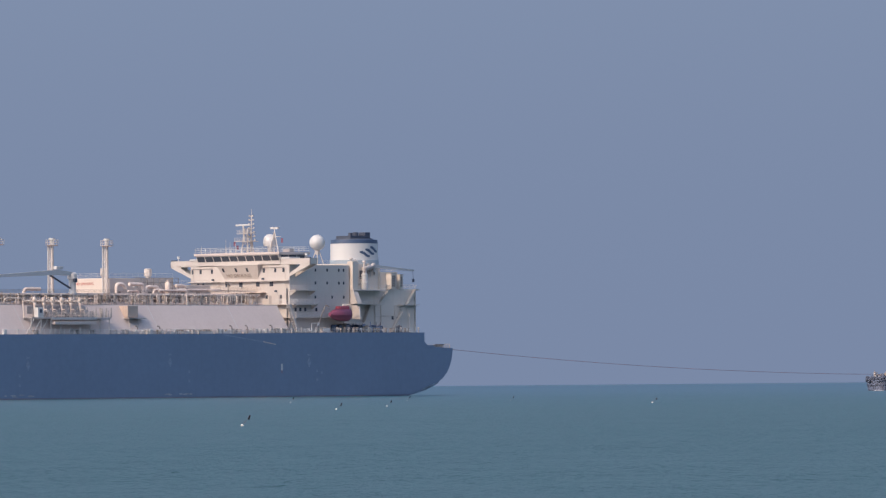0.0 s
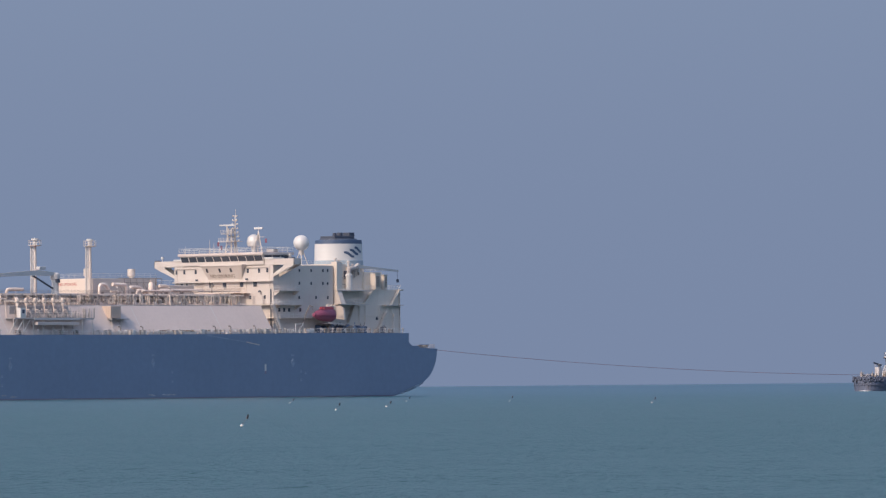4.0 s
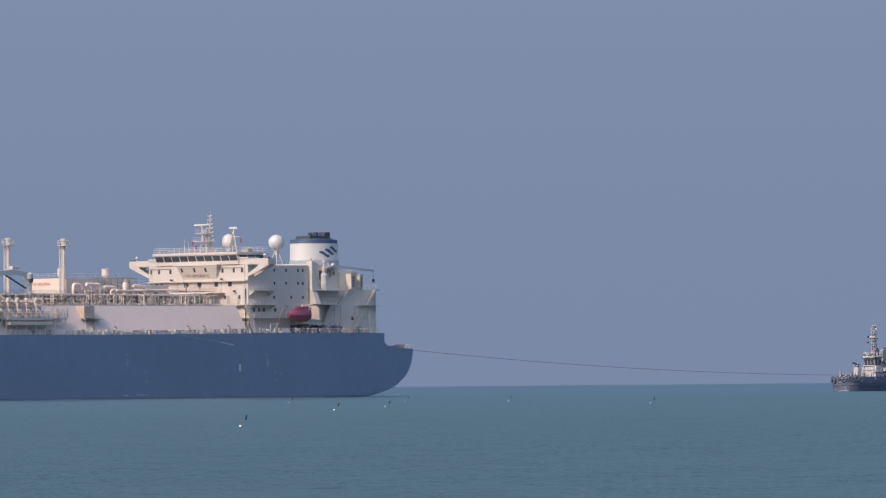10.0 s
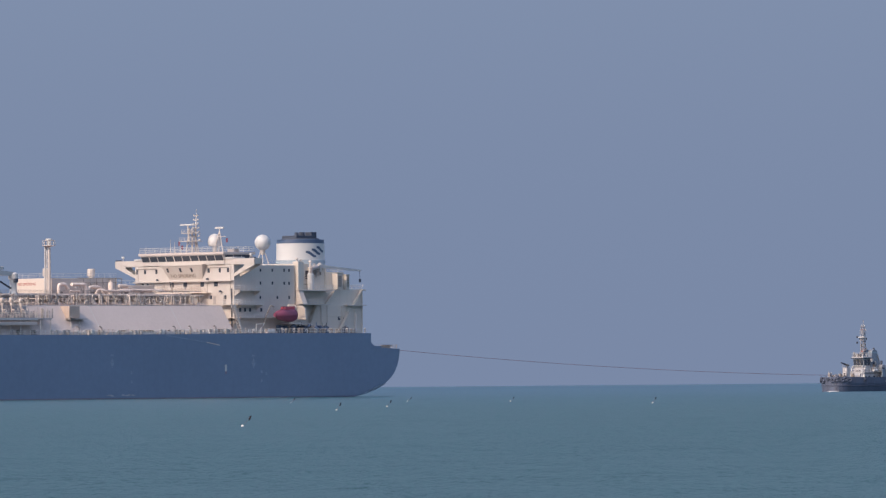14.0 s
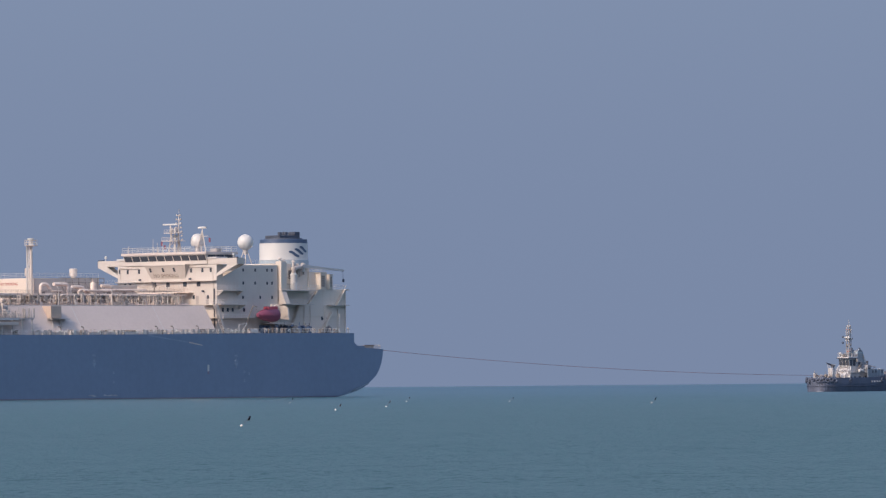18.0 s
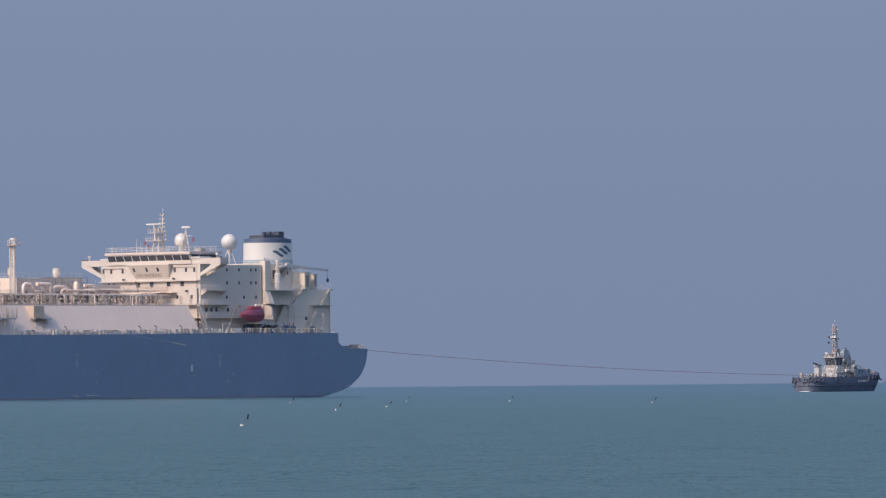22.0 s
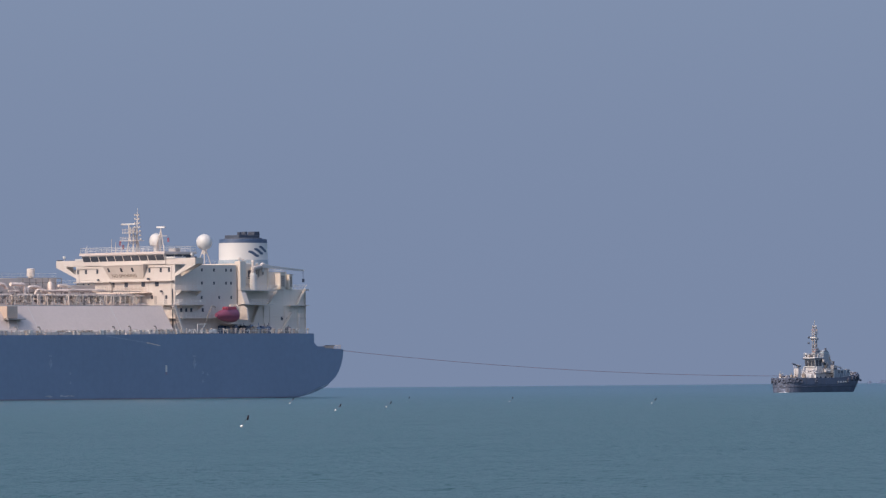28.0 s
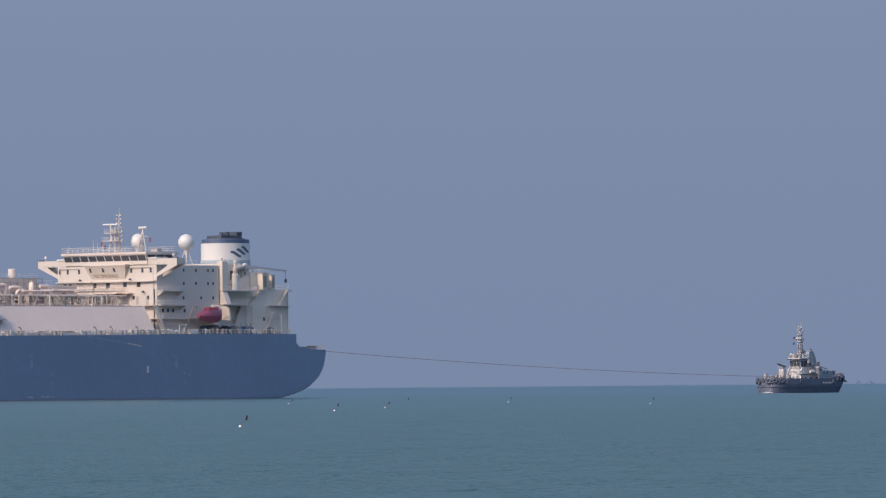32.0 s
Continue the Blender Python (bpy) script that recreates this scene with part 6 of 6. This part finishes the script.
    for y in (-1.5, 0.3, 1.2):
        part("recess", bx(3.5, 3.54, y, y + 0.55, 2.6, 4.0), HAZED_BLACK, dh)
    part("liferaft", rod(bmesh.new(), (-1.0, 2.9, 5.2), (0.4, 2.9, 5.2), 0.35, n=12), WHITE, tug)
    # the upper works are moved a little aft to fit the camera's view
    for ob in (dh, wh, mast, ec, *[o for o in tug.children if o.name.split(".")[0] in ("bridge_deck", "bridge_rail", "roof_rail", "exhaust_trunk", "house_fitting", "liferaft")]):
        ob.location.x -= 0.85
    part("bow_foam", ball(bmesh.new(), (13.4, 1.6, -0.1), 0.5, 16, 6, 0.0, (5.0, 2.2, 0.30)), FOAM, tug, "small white bow wave", True)


build_tug()

# ---- towline ----
LINE_A, LINE_B = Vector((-12.986 + 0.726 * 19.6, 1623.59 - 0.688 * 19.6, 10.9)), Vector((110.4, 1713.0, 4.1))


# seconds and the depth in metres by which the line hangs below its chord
SAGS = [(0, 1.33), (2, 0.9), (3.5, 1.3), (5.5, 1.1), (7, 1.45), (9, 1.4), (11, 1.19), (13, 0.88), (14.5, 1.3), (16.5, 1.55),
        (18.5, 1.2), (20, 1.12), (22, 1.0), (24, 1.1), (25.5, 1.12), (27.5, 1.48), (29, 1.5), (30, 0.95), (31, 0.84), (32, 0.86)]
LENGTHS = 16


def line_poses(sag):
    """Where each rigid length of the line lies for a given sag, about the middle of its chord."""
    mid = (LINE_A + LINE_B) / 2
    pts = []
    for k in range(LENGTHS + 1):
        s = k / LENGTHS
        p = LINE_A.lerp(LINE_B, s) - mid
        p.z -= 4 * sag * s * (1 - s)
        pts.append(p)
    return [Matrix.Translation(p) @ (q - p).to_track_quat("X", "Z").to_matrix().to_4x4() for p, q in zip(pts, pts[1:])]


def build_line():
    ob = empty("towline", "slack reddish towline from the ship's stern to the tug", "rope")
    ob.matrix_basis = Matrix.Translation((LINE_A + LINE_B) / 2)
    long = (LINE_B - LINE_A).length / LENGTHS + 0.02
    first = part("line_length", rod(bmesh.new(), (-0.02, 0, 0), (long, 0, 0), 0.048, n=6), ROPE, ob)
    pieces = [first] + [again(first, Matrix()) for k in range(LENGTHS - 1)]
    for piece, m in zip(pieces, line_poses(SAGS[0][1])):
        piece.matrix_basis = m
    return ob, pieces


line, line_pieces = build_line()


# ---- marker buoys of the fishing gear ----
def build_buoys():
    b = empty("marker_buoy", "white float with a leaning stick and black flag", "buoy", "net marker buoys")
    ball_ = ball(bmesh.new(), (0, 0, 0.02), 0.11, 14, 10, -1.0, (1.1, 1.0, 0.95))
    part("float", ball_, FOAM, b, "white foam float", True)
    part("stick", rod(bmesh.new(), (-0.12, 0, -0.15), (0.62, 0, 0.82), 0.013, 0.008, 5), ROPE, b, "thin leaning stick")
    bm = bmesh.new()
    rows = [[bm.verts.new((0.42 + 0.10 * s + 0.12 * r, 0.03 * math.sin(3 * r + 2 * s), 0.47 + 0.34 * s - 0.03 * r)) for r in (0, 0.5, 1)] for s in (0, 0.33, 0.66, 1)]
    for p, q in zip(rows, rows[1:]):
        for k in range(2):
            bm.faces.new((p[k], p[k + 1], q[k + 1], q[k]))
    bmesh.ops.solidify(bm, geom=list(bm.faces), thickness=0.012)
    part("flag", bm, CLOTH, b, "small black flag")
    spots = [(-15.05, 504.0), (-12.6, 788.0), (-7.5, 882.0), (-24.9, 1096.0), (-6.26, 1135.0), (10.5, 1085.0), (29.0, 947.0)]
    out = [(b, spots[0])]
    b.matrix_basis = pose(*spots[0], 0)
    for x, y in spots[1:]:
        out.append((copy_thing(b, pose(x, y, 0)), (x, y)))
    return out


buoys = build_buoys()


# ---- two far vessels, sized to fit the camera's view, haze painted on ----
def build_far_boats():
    # base colour mixed close to the sky's, so the haze is painted in
    pale = paint("hazy_blue_paint", (0.14, 0.195, 0.32), 0.8, 0.05, 1.0)
    out = []
    for x, y, long, label in ((287.0, 4600.0, 3.0, "small vessel on the horizon in paint tinted for haze"), (298.0, 4640.0, 6.5, "longer vessel on the horizon in paint tinted for haze")):
        boat = empty("fishing_boat", label, "boat", "boats on the horizon")
        half = long / 2
        part("hull", prism(bmesh.new(), [(-half, 0.0), (half * 0.85, 0.0), (half, 1.1), (-half, 0.8)], -0.8, 0.8, "y"), pale, boat)
        part("cabin", bx(-half * 0.5, half * 0.15, -0.6, 0.6, 0.8, 2.1, bevel=0.05), pale, boat)
        part("mast", rod(bmesh.new(), (half * 0.2, 0, 0.8), (half * 0.2, 0, 3.3), 0.12, 0.08), pale, boat)
        part("aft_mast", rod(bmesh.new(), (-half * 0.8, 0, 0.7), (-half * 0.8, 0, 2.4), 0.1, 0.08), pale, boat)
        boat.matrix_basis = pose(x, y, 0)
        out.append((boat, x, y))
    return out


far_boats = build_far_boats()


# ---- what moves ----
def motions():
    a = radians(HEAD)
    ahead = Vector((-math.cos(a), -math.sin(a), 0))

    def run(t):
        return 1.28775 * t + 0.00111 * t * t

    times = [0, 4, 8, 12, 16, 20, 24, 28, 32]
    start = Vector((-12.986, 1623.59, 0))
    walk(ship, [(t, Matrix.Translation(start + ahead * run(t)) @ pose(0, 0, 0, 0, 0, 180 + HEAD)) for t in times])
    tug0 = Vector((108.4, 1710.0, 0)) - ahead * 13.6
    walk(tug, [(t, Matrix.Translation(tug0 + ahead * run(t) * 0.985) @ pose(0, 0, 0.12 + 0.04 * math.sin(t * 1.3), 0.8 * math.sin(t * 0.9), 0.3 * math.sin(t * 1.1 + 1), 180 + HEAD)) for t in range(33)])
    mid = (LINE_A + LINE_B) / 2
    walk(line, [(t, Matrix.Translation(mid + ahead * run(t) * 0.9925)) for t in times])
    hung = [(t, line_poses(sag)) for t, sag in SAGS]
    for k, piece in enumerate(line_pieces):
        walk(piece, [(t, ms[k]) for t, ms in hung])
    for boat, x, y in far_boats:
        walk(boat, [(t, pose(x - 1.7 * (t - 29), y, 0, 0, 0, 180)) for t in times])
    walk(sea, [(0, pose(0, 0, 0)), (16, pose(3.0, -4.0, 0)), (32, pose(6.0, -8.0, 0))])
    for i, (b, (x, y)) in enumerate(buoys):
        walk(b, [(t / 2, pose(x, y, 0.05 + 0.03 * math.sin(t * 0.9 + i), 4 * math.sin(t * 0.7 + 2 * i), 7 * math.sin(t * 0.55 + 1.3 * i), 0)) for t in range(65)])


motions()
